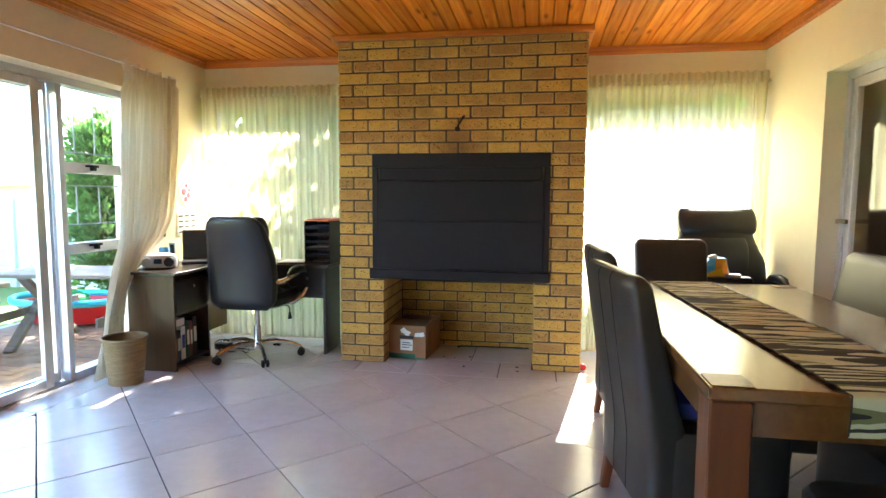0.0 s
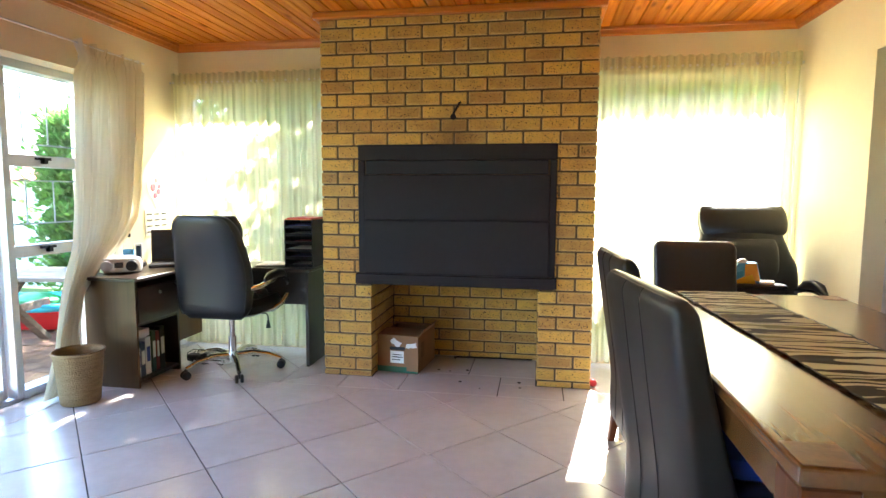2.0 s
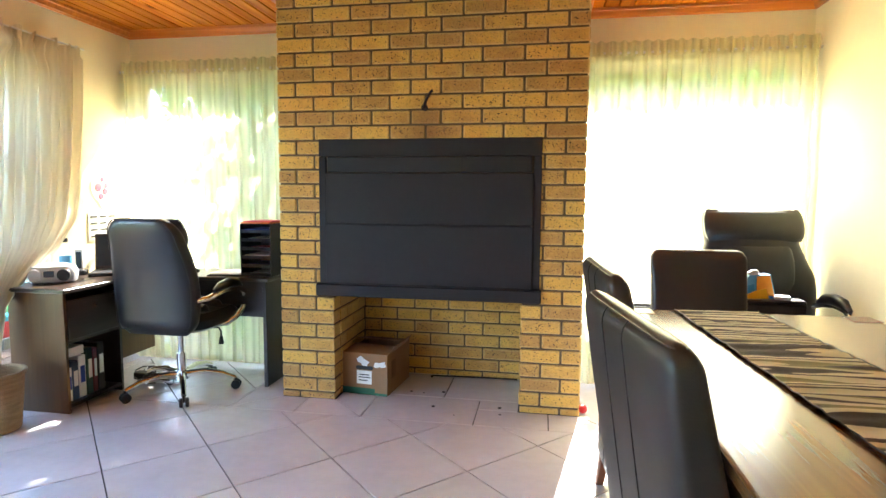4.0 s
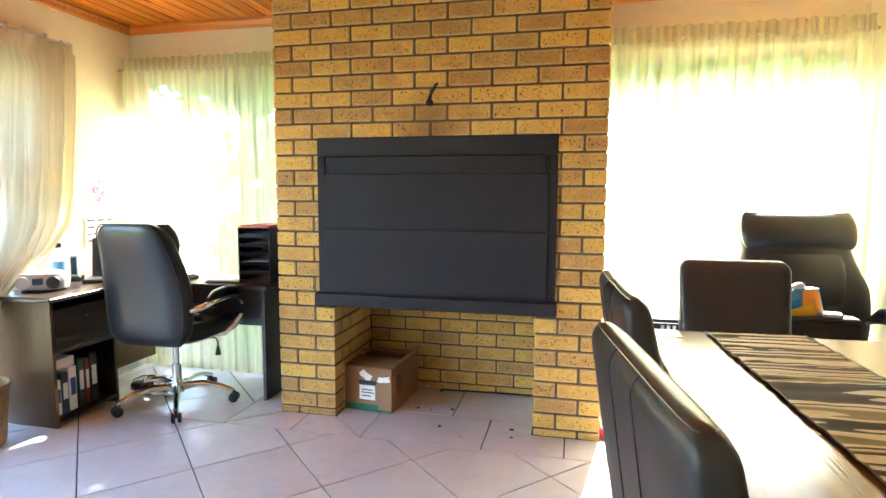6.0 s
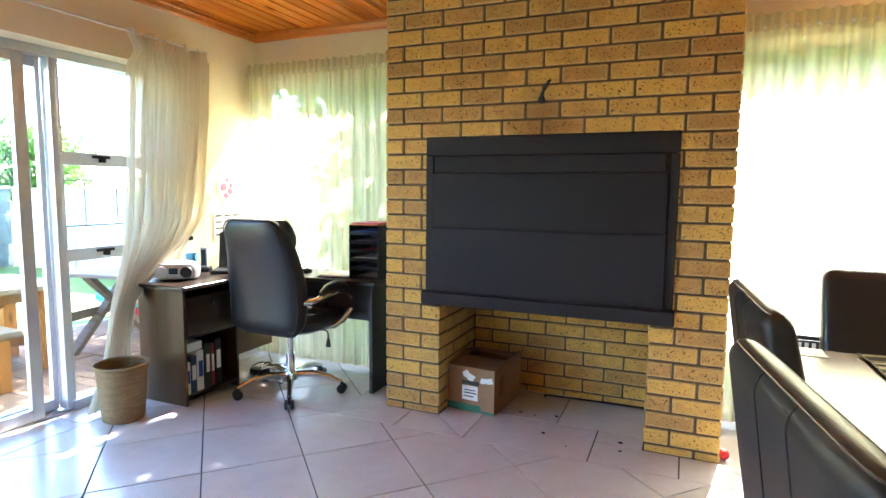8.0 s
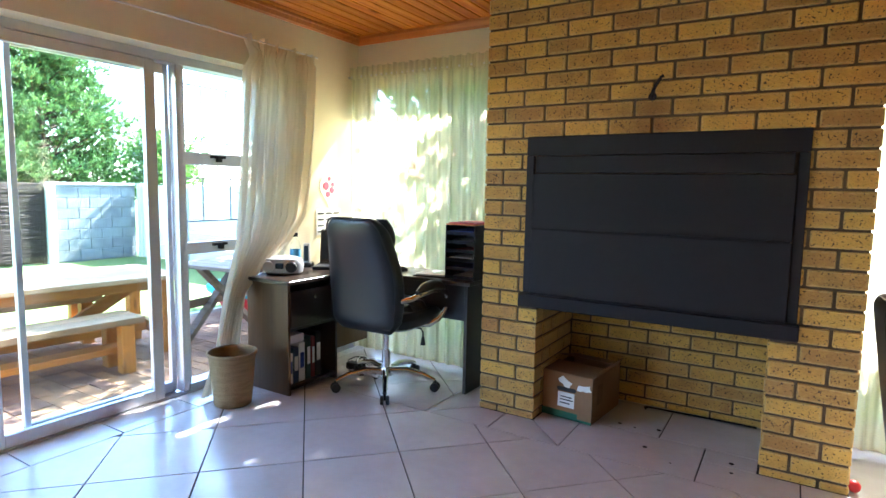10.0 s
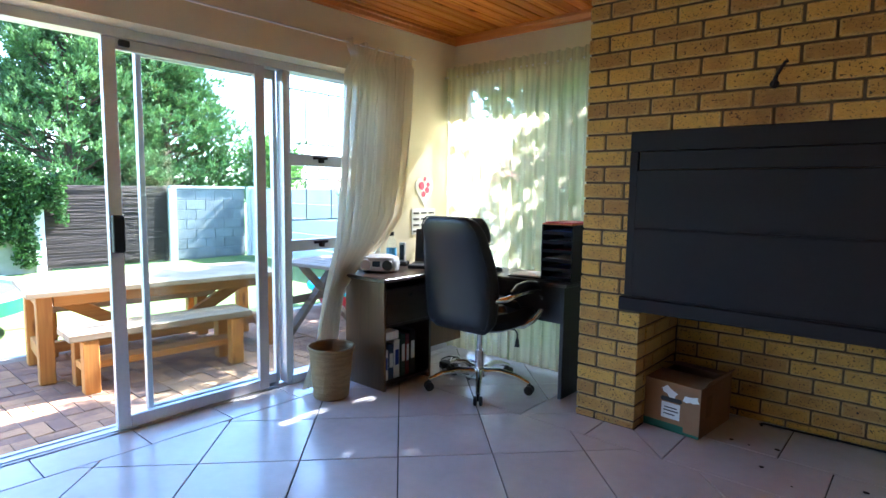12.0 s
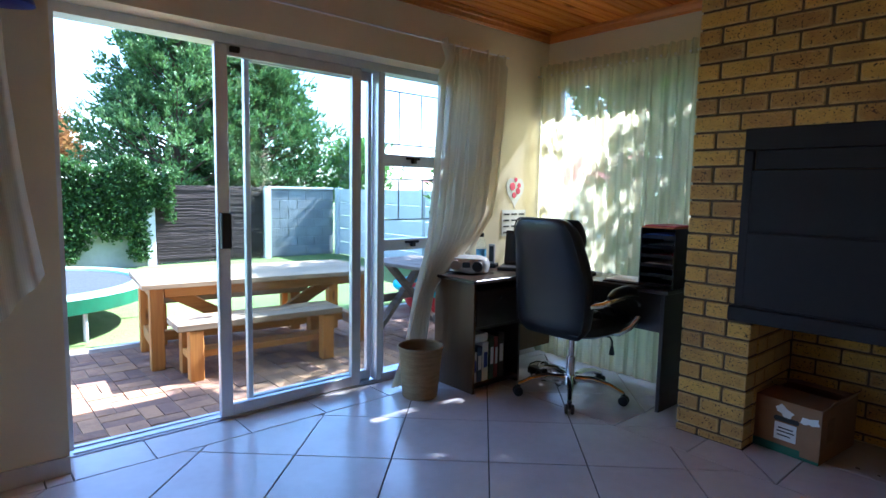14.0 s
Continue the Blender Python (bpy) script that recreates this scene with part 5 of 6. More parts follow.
for k in range(4):
    bm = bmesh.new()
    pts = [(-2.22 + 0.17 * math.sin(i * 0.55 + k) + 0.02 * k, 4.28 + 0.14 * math.cos(i * 0.6 + k * 1.7), 0.008 + 0.03 * (1 + math.sin(i * 0.9 + k)) * 0.5) for i in range(22)]
    tube(bm, pts, 0.004, 6)
    part("cable", bm, WHITE_P if k % 2 else PLASTIC_BLACK, cab, smooth=True)
part("adaptor", boxes((-2.33, -2.2, 4.2, 4.26, 0.004, 0.05), bevel=0.006), PLASTIC_BLACK, cab)
bm = bmesh.new(); bmesh.ops.create_icosphere(bm, subdivisions=3, radius=0.026, matrix=pose(0.515, 4.17, 0.0265))
tagged(part("toy_ball", bm, RED, smooth=True), "small red plastic ball beside the chimney", "ball")

# ---- the garden ----
GZ = -0.22
tagged(part("ground", boxes((-400, 400, -400, 400, GZ - 0.5, GZ - 0.03)), LAWN), "sunlit lawn and soil reaching the horizon", "ground", kind="structure")
PX0, PX1, PY0, PY1 = -5.55, -2.96, -0.5, 6.4
tagged(part("pavement_bed", boxes((PX0, PX1, PY0, PY1, GZ - 0.06, GZ - 0.006)), SAND), "sandy bed of the paved patio", "pavement", kind="structure")
paving = tagged(part("pavement", boxes((PX0 - 0.06, PX0, PY0, PY1, GZ - 0.06, GZ - 0.002)), CONCRETE), "brown clay paver patio with a concrete kerb", "pavement", kind="structure")


def spray_mesh(name, mat, parent, pts, size, rnd, blades=5, long=2.2, label=""):
    """Many small pointed leaf blades, a few at each point, turned outward along the given direction."""
    vs, fs = [], []
    for p, out in pts:
        for _ in range(blades):
            d = (Vector(out) + Vector((rnd.uniform(-1, 1), rnd.uniform(-1, 1), rnd.uniform(-0.6, 1)))).normalized()
            s = d.cross(Vector((rnd.uniform(-1, 1), rnd.uniform(-1, 1), rnd.uniform(-1, 1)))).normalized()
            L = size * rnd.uniform(0.6, 1.3) * long; w = size * rnd.uniform(0.35, 0.6)
            q = Vector(p) + Vector((rnd.uniform(-1, 1), rnd.uniform(-1, 1), rnd.uniform(-1, 1))) * size
            k = len(vs)
            b = d.cross(s) * w * 0.35
            vs += [q, q + d * L * 0.45 + s * w + b, q + d * L, q + d * L * 0.45 - s * w + b]
            fs += [(k, k + 1, k + 2), (k, k + 2, k + 3)]
    me = bpy.data.meshes.new(name)
    me.from_pydata([tuple(v) for v in vs], [], fs)
    me.materials.append(mat)
    ob = new(name, me); ob.parent = parent
    if label:
        ob["label"] = label
    return ob


def conifer(name, label, at, height, spread, crown_z, seed, limbs, tufts):
    """A conifer whose limbs carry feathery tufts of narrow sprays."""
    rnd = random.Random(seed)
    t = thing(name, label, "tree", pose(*at))
    bm = bmesh.new()
    tube(bm, [(0, 0, -0.1), (0.05, 0.02, height * 0.3), (0.02, 0.05, height * 0.6), (0, 0, height * 0.93)], [spread * 0.09, spread * 0.075, spread * 0.05, 0.015], 10)
    bl = bmesh.new()
    vs, fs = [], []
    for i in range(limbs):
        f = (i + rnd.random()) / limbs
        z = crown_z + (height * 0.96 - crown_z) * f
        reach = spread * ((1 - f) ** 0.62 * 0.95 + 0.10) * rnd.uniform(0.74, 1.12)
        a = i * 2.4 + rnd.uniform(-0.4, 0.4)
        d = Vector((math.cos(a), math.sin(a), rnd.uniform(0.2, 0.6)))
        tube(bl, [(0.02, 0.03, z - 0.05), Vector((0, 0, z)) + d * reach * 0.5 - Vector((0, 0, 0.05 * reach)), Vector((0, 0, z)) + d * reach], [0.03, 0.02, 0.006], 5)
        clumps = [(Vector((0, 0, z)) + d * reach * g + Vector((rnd.uniform(-1, 1), rnd.uniform(-1, 1), rnd.uniform(-0.5, 0.5))) * 0.14 * reach, rnd.uniform(0.17, 0.30)) for g in (0.45, 0.62, 0.78, 0.9, 1.0)]
        for q in range(tufts):
            heart, wide = clumps[q % len(clumps)]
            out = Vector((rnd.gauss(0, 1), rnd.gauss(0, 1), rnd.gauss(0.25, 0.7))).normalized()
            c = heart + Vector((out.x, out.y, out.z * 0.6)) * wide * rnd.uniform(0.3, 0.85)
            way = (d * 0.55 + out * 0.7 + Vector((0, 0, 0.35))).normalized()
            long = rnd.uniform(0.2, 0.36)
            for _ in range(13):
                h = rnd.random()
                p = c + way * long * h * 0.75
                b = (way * 1.1 + Vector((rnd.uniform(-1, 1), rnd.uniform(-1, 1), rnd.uniform(-0.7, 0.9))) * 0.75).normalized()
                s = b.cross(Vector((rnd.uniform(-1, 1), rnd.uniform(-1, 1), rnd.uniform(-1, 1)))).normalized()
                L, w = long * rnd.uniform(0.25, 0.5) * (1.15 - 0.6 * h), rnd.uniform(0.010, 0.022)
                k = len(vs)
                vs += [p, p + b * L * 0.5 + s * w, p + b * L, p + b * L * 0.5 - s * w]
                fs += [(k, k + 1, k + 2), (k, k + 2, k + 3)]
    part("trunk", bm, BARK, t, smooth=True)
    part("limb", bl, BARK, t)
    me = bpy.data.meshes.new("crown"); me.from_pydata([tuple(v) for v in vs], [], fs); me.materials.append(CONIFER)
    ob = new("crown", me); ob.parent = t
    return t


def tree(name, label, at, height, spread, crown_z, mat, seed, limbs=60, per=90, size=0.1, conical=True, wind=0.0):
    rnd = random.Random(seed)
    t = thing(name, label, "tree", pose(*at))
    bm = bmesh.new()
    tube(bm, [(0, 0, -0.1), (0.05, 0.02, height * 0.3), (0.02, 0.05, height * 0.6), (0, 0, height * 0.93)], [spread * 0.09, spread * 0.075, spread * 0.05, 0.015], 10)
    bl, pts = bmesh.new(), []
    for i in range(limbs):
        f = (i + rnd.random()) / limbs
        z = crown_z + (height * 0.97 - crown_z) * f
        reach = spread * ((1 - f) ** 0.7 * 0.9 + 0.12 if conical else math.sqrt(max(0.05, 1 - (2 * f - 0.9) ** 2 * 0.8))) * rnd.uniform(0.72, 1.12)
        a = i * 2.4 + rnd.uniform(-0.4, 0.4)
        d = Vector((math.cos(a), math.sin(a), rnd.uniform(0.15, 0.55)))
        tip = Vector((0, 0, z)) + d * reach
        tube(bl, [(0.02, 0.03, z - 0.05), Vector((0, 0, z)) + d * reach * 0.5 - Vector((0, 0, 0.05 * reach)), tip], [0.03, 0.02, 0.006], 5)
        for _ in range(per):
            g = rnd.uniform(0.3, 1.04)
            c = Vector((0, 0, z)) + d * reach * g
            r = reach * 0.17 * (1.25 - 0.5 * g) + 0.09
            off = Vector((rnd.gauss(0, 1), rnd.gauss(0, 1), rnd.gauss(0, 0.75))) * r
            pts.append((c + off, d * 1.1 + off.normalized() * 0.6 + Vector((wind, wind, 0.35))))
    part("trunk", bm, BARK, t, smooth=True)
    part("limb", bl, BARK, t)
    spray_mesh("crown", mat, t, pts, size, rnd)
    return t


conifer("garden_conifer", "large green conifer with feathery sprays behind the garden wall", (-13.7, 5.35, GZ), 5.2, 2.0, 0.6, 4, 140, 60)
conifer("garden_conifer", "broad green conifer with sunlit sprays behind the block wall", (-13.9, 7.35, GZ), 4.8, 1.95, 0.6, 9, 130, 60)
tree("garden_tree", "small yellow-green leafy tree behind the wall", (-11.7, 8.85, GZ), 2.5, 0.68, 1.0, SHRUB, 12, 24, 60, 0.05, False)
tree("rusty_tree", "small red-leaved tree far behind the ivy", (-17.0, 3.35, GZ), 3.0, 0.6, 1.7, RUSTY, 21, 20, 50, 0.06, False)
tree("shade_tree", "light leafy tree outside the back window", (-1.15, 6.9, GZ), 4.05, 0.9, 2.0, SHRUB, 31, 26, 26, 0.06, False)
for k in range(9):
    tree("hedge_shrub", "leafy green hedge shrub along the garden wall", (-2.9 + k * 0.78, (6.9 if k < 4 else 7.2) + 0.12 * math.sin(k * 2.1), GZ), 2.85 + 0.15 * math.sin(k * 1.7), 0.62, 0.2, SHRUB, 50 + k, 34, 60, 0.05, False)
tree("patio_tree", "leafy tree beside the patio that dapples the paving", (-3.75, 7.35, GZ), 4.5, 1.0, 2.0, SHRUB, 77, 30, 40, 0.06, False)
tree("wall_shrub", "narrow green shrub against the white panel wall", (-5.2, 6.5, GZ), 2.3, 0.33, 0.3, SHRUB, 41, 40, 55, 0.045, False)

# white panel wall along the side, cement block wall, reed screen and ivy wall along the back
WT = 1.235
side_wall = thing("panel_wall", "white precast concrete panel garden wall with posts", "garden wall", kind="structure")
me_panel = None
x = -11.1
while x < 6:
    part("post", boxes((x - 0.06, x + 0.06, 7.93, 8.07, GZ - 0.2, WT), bevel=0.006), CONCRETE, side_wall)
    for k in range(5):
        z0 = GZ - 0.02 + k * 0.29
        if me_panel is None:
            pb = part("panel", boxes((0.062, 1.438, 7.98, 8.02, 0.004, 0.284), bevel=0.006), CONCRETE, side_wall); me_panel = pb.data
        else:
            pb = new("panel", me_panel); pb.parent = side_wall
        pb.location = (x, 0, z0)
    x += 1.5
block_wall = thing("block_wall", "grey cement block garden wall", "garden wall", kind="structure")
part("mortar_bed", boxes((-11.32, -11.22, 6.38, 7.92, GZ - 0.2, WT - 0.05)), BLOCK, block_wall)
part("coping", boxes((-11.36, -11.17, 6.36, 7.92, WT - 0.048, WT), bevel=0.006), CONCRETE, block_wall, "pale coping")
part("end_pier", boxes((-11.36, -11.14, 6.28, 6.42, GZ - 0.2, WT - 0.049), bevel=0.006), CONCRETE, block_wall)
mb = None
for r in range(7):
    y = 6.44 - (0.2 if r % 2 else 0)
    while y < 7.9:
        a, b = max(y, 6.425), min(y + 0.39, 7.915)
        if b - a > 0.05:
            part("block", boxes((-11.22, -11.20, a, b, GZ + r * 0.196, GZ + r * 0.196 + 0.186), bevel=0.004), BLOCK, block_wall)
        y += 0.4
screen = thing("reed_screen", "dark split-reed screen fence in the garden", "fence")
rnd = random.Random(5)
vs, fs = [], []
for i in range(260):
    z = GZ + 0.02 + i * (WT - GZ - 0.04) / 260
    y = 4.22
    while y < 6.27:
        L = rnd.uniform(0.5, 1.4); e = min(y + L, 6.27)
        xo = rnd.uniform(-0.012, 0.012); h = rnd.uniform(0.003, 0.0052)
        k = len(vs); dz = rnd.uniform(-0.008, 0.008)
        for yy, zz in ((y, z), (e, z + dz)):
            vs += [(-11.2 + xo + h, yy, zz), (-11.2 + xo, yy, zz + h), (-11.2 + xo - h, yy, zz), (-11.2 + xo, yy, zz - h)]
        for q in range(4):
            fs.append((k + q, k + (q + 1) % 4, k + 4 + (q + 1) % 4, k + 4 + q))
        y = e + rnd.uniform(0.0, 0.03)
me = bpy.data.meshes.new("reeds"); me.from_pydata(vs, [], fs); me.materials.append(REED)
ob = new("reeds", me); ob.parent = screen; tagged(ob, "thin dark horizontal reeds", kind="stuff")
for y in (4.26, 5.2, 6.24):
    part("post", boxes((-11.26, -11.215, y - 0.03, y + 0.03, GZ - 0.1, WT)), GREY_TIMBER, screen)
part("backing", boxes((-11.30, -11.27, 4.22, 6.27, GZ, WT - 0.02)), REED, screen)
ivy_wall = thing("ivy_wall", "pale plastered garden wall overgrown with ivy", "garden wall", kind="structure")
part("wall_body", boxes((-11.34, -11.16, -6.0, 4.05, GZ - 0.2, WT + 0.02), bevel=0.01), SHADED_PLASTER, ivy_wall)
part("post", boxes((-11.36, -11.12, 4.05, 4.2, GZ - 0.2, WT - 0.35), bevel=0.01), CONCRETE, ivy_wall)
rnd = random.Random(8)
pts = []
for _ in range(15000):
    y, z = rnd.uniform(0.6, 4.5), rnd.uniform(GZ, WT + 0.5)
    cover = wob(y * 1.1, z * 1.5, 4.4) + 0.5 * wob(y * 3, z * 3, 1.0) + (z - 0.75) * 0.75 - (0.9 if y > 4.05 and z < 0.85 + 0.3 * wob(y * 5, 0, 2) else 0)
    if z > WT - 0.1 and wob(y * 2, 0, 9) * 0.5 + 0.3 < z - WT:
        continue
    if cover > -0.32:
        pts.append(((-11.1 + rnd.uniform(-0.1, 0.12) + max(0, z - 1.0) * 0.25 * rnd.random(), y, z), (1, 0, 0.1)))
spray_mesh("ivy", IVY, ivy_wall, pts, 0.05, rnd, 3, 1.5, "green ivy leaves")

# far house roof beyond the wall
house = thing("far_house", "far house with a red tiled roof beyond the wall", "house")
part("wall", boxes((-16.0, -9.0, 15.0, 21.0, GZ, 1.5)), PLASTER_OUT, house)
bm = bmesh.new()
v = [bm.verts.new(c) for c in ((-16.4, 14.6, 1.5), (-8.6, 14.6, 1.5), (-8.6, 21.4, 1.5), (-16.4, 21.4, 1.5), (-15.5, 18, 2.6), (-9.5, 18, 2.6))]
for q in ((0, 1, 5, 4), (2, 3, 4, 5), (1, 2, 5), (3, 0, 4), (0, 3, 2, 1)):
    bm.faces.new([v[i] for i in q])
part("roof", bm, material("red_roof_tile", (0.42, 0.12, 0.08), (0.3, 0.08, 0.06), 0.8, scale=(2, 14, 2), bump=0.5), house)


# ---- garden furniture ----
def plank_row(n, x0, x1, y0, y1, z, th, gap, mat, parent, name):
    w = (x1 - x0 - gap * (n - 1)) / n
    for i in range(n):
        part(name, boxes((x0 + i * (w + gap), x0 + i * (w + gap) + w, y0, y1, z - th, z), bevel=0.006, seg=2), mat, parent)


gt = thing("garden_table", "heavy weathered pine garden table on square legs", "garden table", pose(-4.83, 3.39, GZ, 0, 0, -7))
TH = 0.69
plank_row(6, -0.44, 0.44, -0.97, 0.97, TH, 0.04, 0.006, PALE_PINE, gt, "plank")
for x in (-0.31, 0.31):
    for y in (-0.86, 0.86):
        part("leg", boxes((x - 0.05, x + 0.05, y - 0.05, y + 0.05, 0, TH - 0.042), bevel=0.006), GARDEN_PINE_UP, gt)
    part("side_rail", boxes((x - 0.02, x + 0.02, -0.80, 0.80, TH - 0.13, TH - 0.042), bevel=0.004), GARDEN_PINE, gt)
for y in (-0.86, 0.86):
    part("end_rail", boxes((-0.255, 0.255, y - 0.03, y + 0.03, TH - 0.14, TH - 0.042), bevel=0.004), GARDEN_PINE, gt)
    part("low_rail", boxes((-0.255, 0.255, y - 0.03, y + 0.03, 0.14, 0.24), bevel=0.004), GARDEN_PINE, gt)
    bm = bmesh.new(); beam(bm, (0, y * 0.92, TH - 0.09), (0, y * 0.12, 0.20), 0.05, 0.10)
    part("brace", bm, GARDEN_PINE, gt)
part("stretcher", boxes((-0.035, 0.035, -0.828, 0.828, 0.15, 0.23), bevel=0.004), GARDEN_PINE, gt)


def garden_bench(name, label, m, length):
    b = thing(name, label, "bench", m, group="benches at the garden table")
    H = 0.43
    plank_row(2, -0.175, 0.175, -length / 2, length / 2, H, 0.05, 0.008, PALE_PINE, b, "plank")
    for y in (-length / 2 + 0.13, length / 2 - 0.13):
        for x in (-0.127, 0.127):
            part("leg", boxes((x - 0.045, x + 0.045, y - 0.05, y + 0.05, 0, H - 0.052), bevel=0.005), GARDEN_PINE_UP, b)
    part("low_rail", boxes((-0.08, 0.08, -length / 2 + 0.085, length / 2 - 0.085, 0.15, 0.20), bevel=0.004), GARDEN_PINE, b, "wide lower board")
    return b


garden_bench("garden_bench", "sturdy pine bench in front of the garden table", pose(-4.28, 3.18, GZ, 0, 0, -4.0), 1.31)
garden_bench("garden_bench", "sturdy pine bench on the far side of the garden table", pose(-5.42, 3.35, GZ, 0, 0, -7), 1.5)

pt = thing("picnic_table", "greyed timber picnic table with crossed legs", "picnic table", pose(-4.08, 4.98, GZ, 0, 0, 8))
for i in range(5):
    part("plank", boxes((-0.75, 0.75, -0.36 + i * 0.146, -0.36 + i * 0.146 + 0.138, 0.68, 0.715), bevel=0.005), GREY_TIMBER, pt)
for x in (-0.5, 0.5):
    bm = bmesh.new(); beam(bm, (x - 0.03, -0.42, 0.0), (x - 0.03, 0.28, 0.678), 0.05, 0.09, (1, 0, 0)); part("crossed_leg", bm, GREY_TIMBER, pt)
    bm = bmesh.new(); beam(bm, (x + 0.03, 0.42, 0.0), (x + 0.03, -0.28, 0.678), 0.05, 0.09, (1, 0, 0)); part("crossed_leg", bm, GREY_TIMBER, pt)
    part("cross_rail", boxes((x - 0.085, x - 0.058, -0.62, 0.62, 0.29, 0.37), bevel=0.004), GREY_TIMBER, pt)

boat = thing("sandpit_boat", "red and turquoise plastic boat-shaped toy sandpit", "sandpit", pose(-5.0, 5.75, GZ, 0, 0, 8))
bm = bmesh.new()
loft(bm, [(0, 0, 0.02, 0.42, 0.25, 2.2), (0, 0, 0.03, 0.46, 0.28, 2.2), (0, 0, 0.24, 0.62, 0.38, 2.2), (0, 0, 0.25, 0.60, 0.36, 2.2), (0, 0, 0.08, 0.46, 0.27, 2.2)], 36)
part("hull", bm, RED, boat, "red hull", True)
bm = bmesh.new(); tube(bm, [(0.63 * math.copysign(abs(math.cos(k / 40 * math.tau)) ** 0.9, math.cos(k / 40 * math.tau)), 0.39 * math.copysign(abs(math.sin(k / 40 * math.tau)) ** 0.9, math.sin(k / 40 * math.tau)), 0.27 + 0.02 * abs(math.cos(k / 40 * math.tau)) ** 4) for k in range(40)], 0.04, 10, True)
part("gunwale", bm, CYAN_P, boat, "turquoise rim", True)
bm = bmesh.new(); loft(bm, [(-0.1, 0, 0.10, 0.3, 0.2, 2.4), (-0.1, 0, 0.3, 0.25, 0.17, 2.4), (-0.1, 0, 0.36, 0.12, 0.09, 2.2)], 24)
part("cover", bm, GREEN_P, boat, "green moulded lid", True)

tramp = thing("trampoline", "low round trampoline with a green padded rim", "trampoline", pose(-6.95, 1.75, GZ))
bm = bmesh.new(); lathe(bm, [(0.001, 0.405), (1.14, 0.41)], 48)
part("jumping_mat", bm, MAT_BLACK, tramp, "dark woven mat")
bm = bmesh.new(); lathe(bm, [(1.08, 0.412), (1.10, 0.435), (1.25, 0.435), (1.28, 0.41)], 48)
part("rim_pad", bm, SUNLIT_GREEN, tramp, "green rim pad, paled to stand for sun glare", True)
bm = bmesh.new(); lathe(bm, [(1.279, 0.409), (1.27, 0.28), (1.25, 0.27)], 48)
part("rim_skirt", bm, SHADED_GREEN, tramp, "green hanging skirt, darkened to stand for shade", True)
for k in range(6):
    a = k / 6 * math.tau + 0.4
    bm = bmesh.new(); tube(bm, [(1.2 * math.cos(a), 1.2 * math.sin(a), 0.40), (1.2 * math.cos(a), 1.2 * math.sin(a), 0.0)], 0.02, 8)
    part("leg", bm, ALU, tramp)
lamp = thing("garden_lantern", "small grey wall lantern beside the conifer", "lantern", pose(-11.1, 4.35, WT + 0.0))
part("lantern_case", boxes((-0.04, 0.04, -0.045, 0.045, 0.03, 0.16), bevel=0.008), WHITE_P, lamp)
part("lantern_cap", boxes((-0.055, 0.055, -0.06, 0.06, 0.161, 0.185), bevel=0.008), PLASTIC_BLACK, lamp)
part("lantern_stem", boxes((-0.012, 0.012, -0.012, 0.012, 0.0, 0.03)), PLASTIC_BLACK, lamp)

# ---- floor tiles, pavers and bricks ----
def clip(poly, a, b, c):
    """Keeps the part of a polygon where a*x + b*y <= c."""
    out = []
    for p, q in zip(poly, poly[1:] + poly[:1]):
        fp, fq = a * p[0] + b * p[1] - c, a * q[0] + b * q[1] - c
        if fp <= 0:
            out.append(p)
        if fp * fq < 0:
            t = fp / (fp - fq)
            out.append((p[0] + (q[0] - p[0]) * t, p[1] + (q[1] - p[1]) * t))
    return out


def clip_rect(poly, x0, x1, y0, y1):
    for a, b, c in ((-1, 0, -x0), (1, 0, x1), (0, -1, -y0), (0, 1, y1)):
        poly = clip(poly, a, b, c) if poly else poly
    return poly


def shrink(poly, g):
    """Moves each side of a convex polygon inward by g."""
    cx, cy = sum(p[0] for p in poly) / len(poly), sum(p[1] for p in poly) / len(poly)
    out = poly
    for p, q in zip(poly, poly[1:] + poly[:1]):
        dx, dy = q[0] - p[0], q[1] - p[1]
        L = math.hypot(dx, dy)
        if L < 1e-5:
            continue
        a, b = dy / L, -dx / L
        if a * cx + b * cy > a * p[0] + b * p[1]:
            a, b = -a, -b
        out = clip(out, a, b, a * p[0] + b * p[1] - g)
        if len(out) < 3:
            return []
    return out


def area(poly):
    return 0.5 * abs(sum(p[0] * q[1] - q[0] * p[1] for p, q in zip(poly, poly[1:] + poly[:1])))


floor = thing("floor", "glazed beige-grey floor tiles laid diagonally with dark joints", "floor", kind="structure")
trnd = random.Random(2)


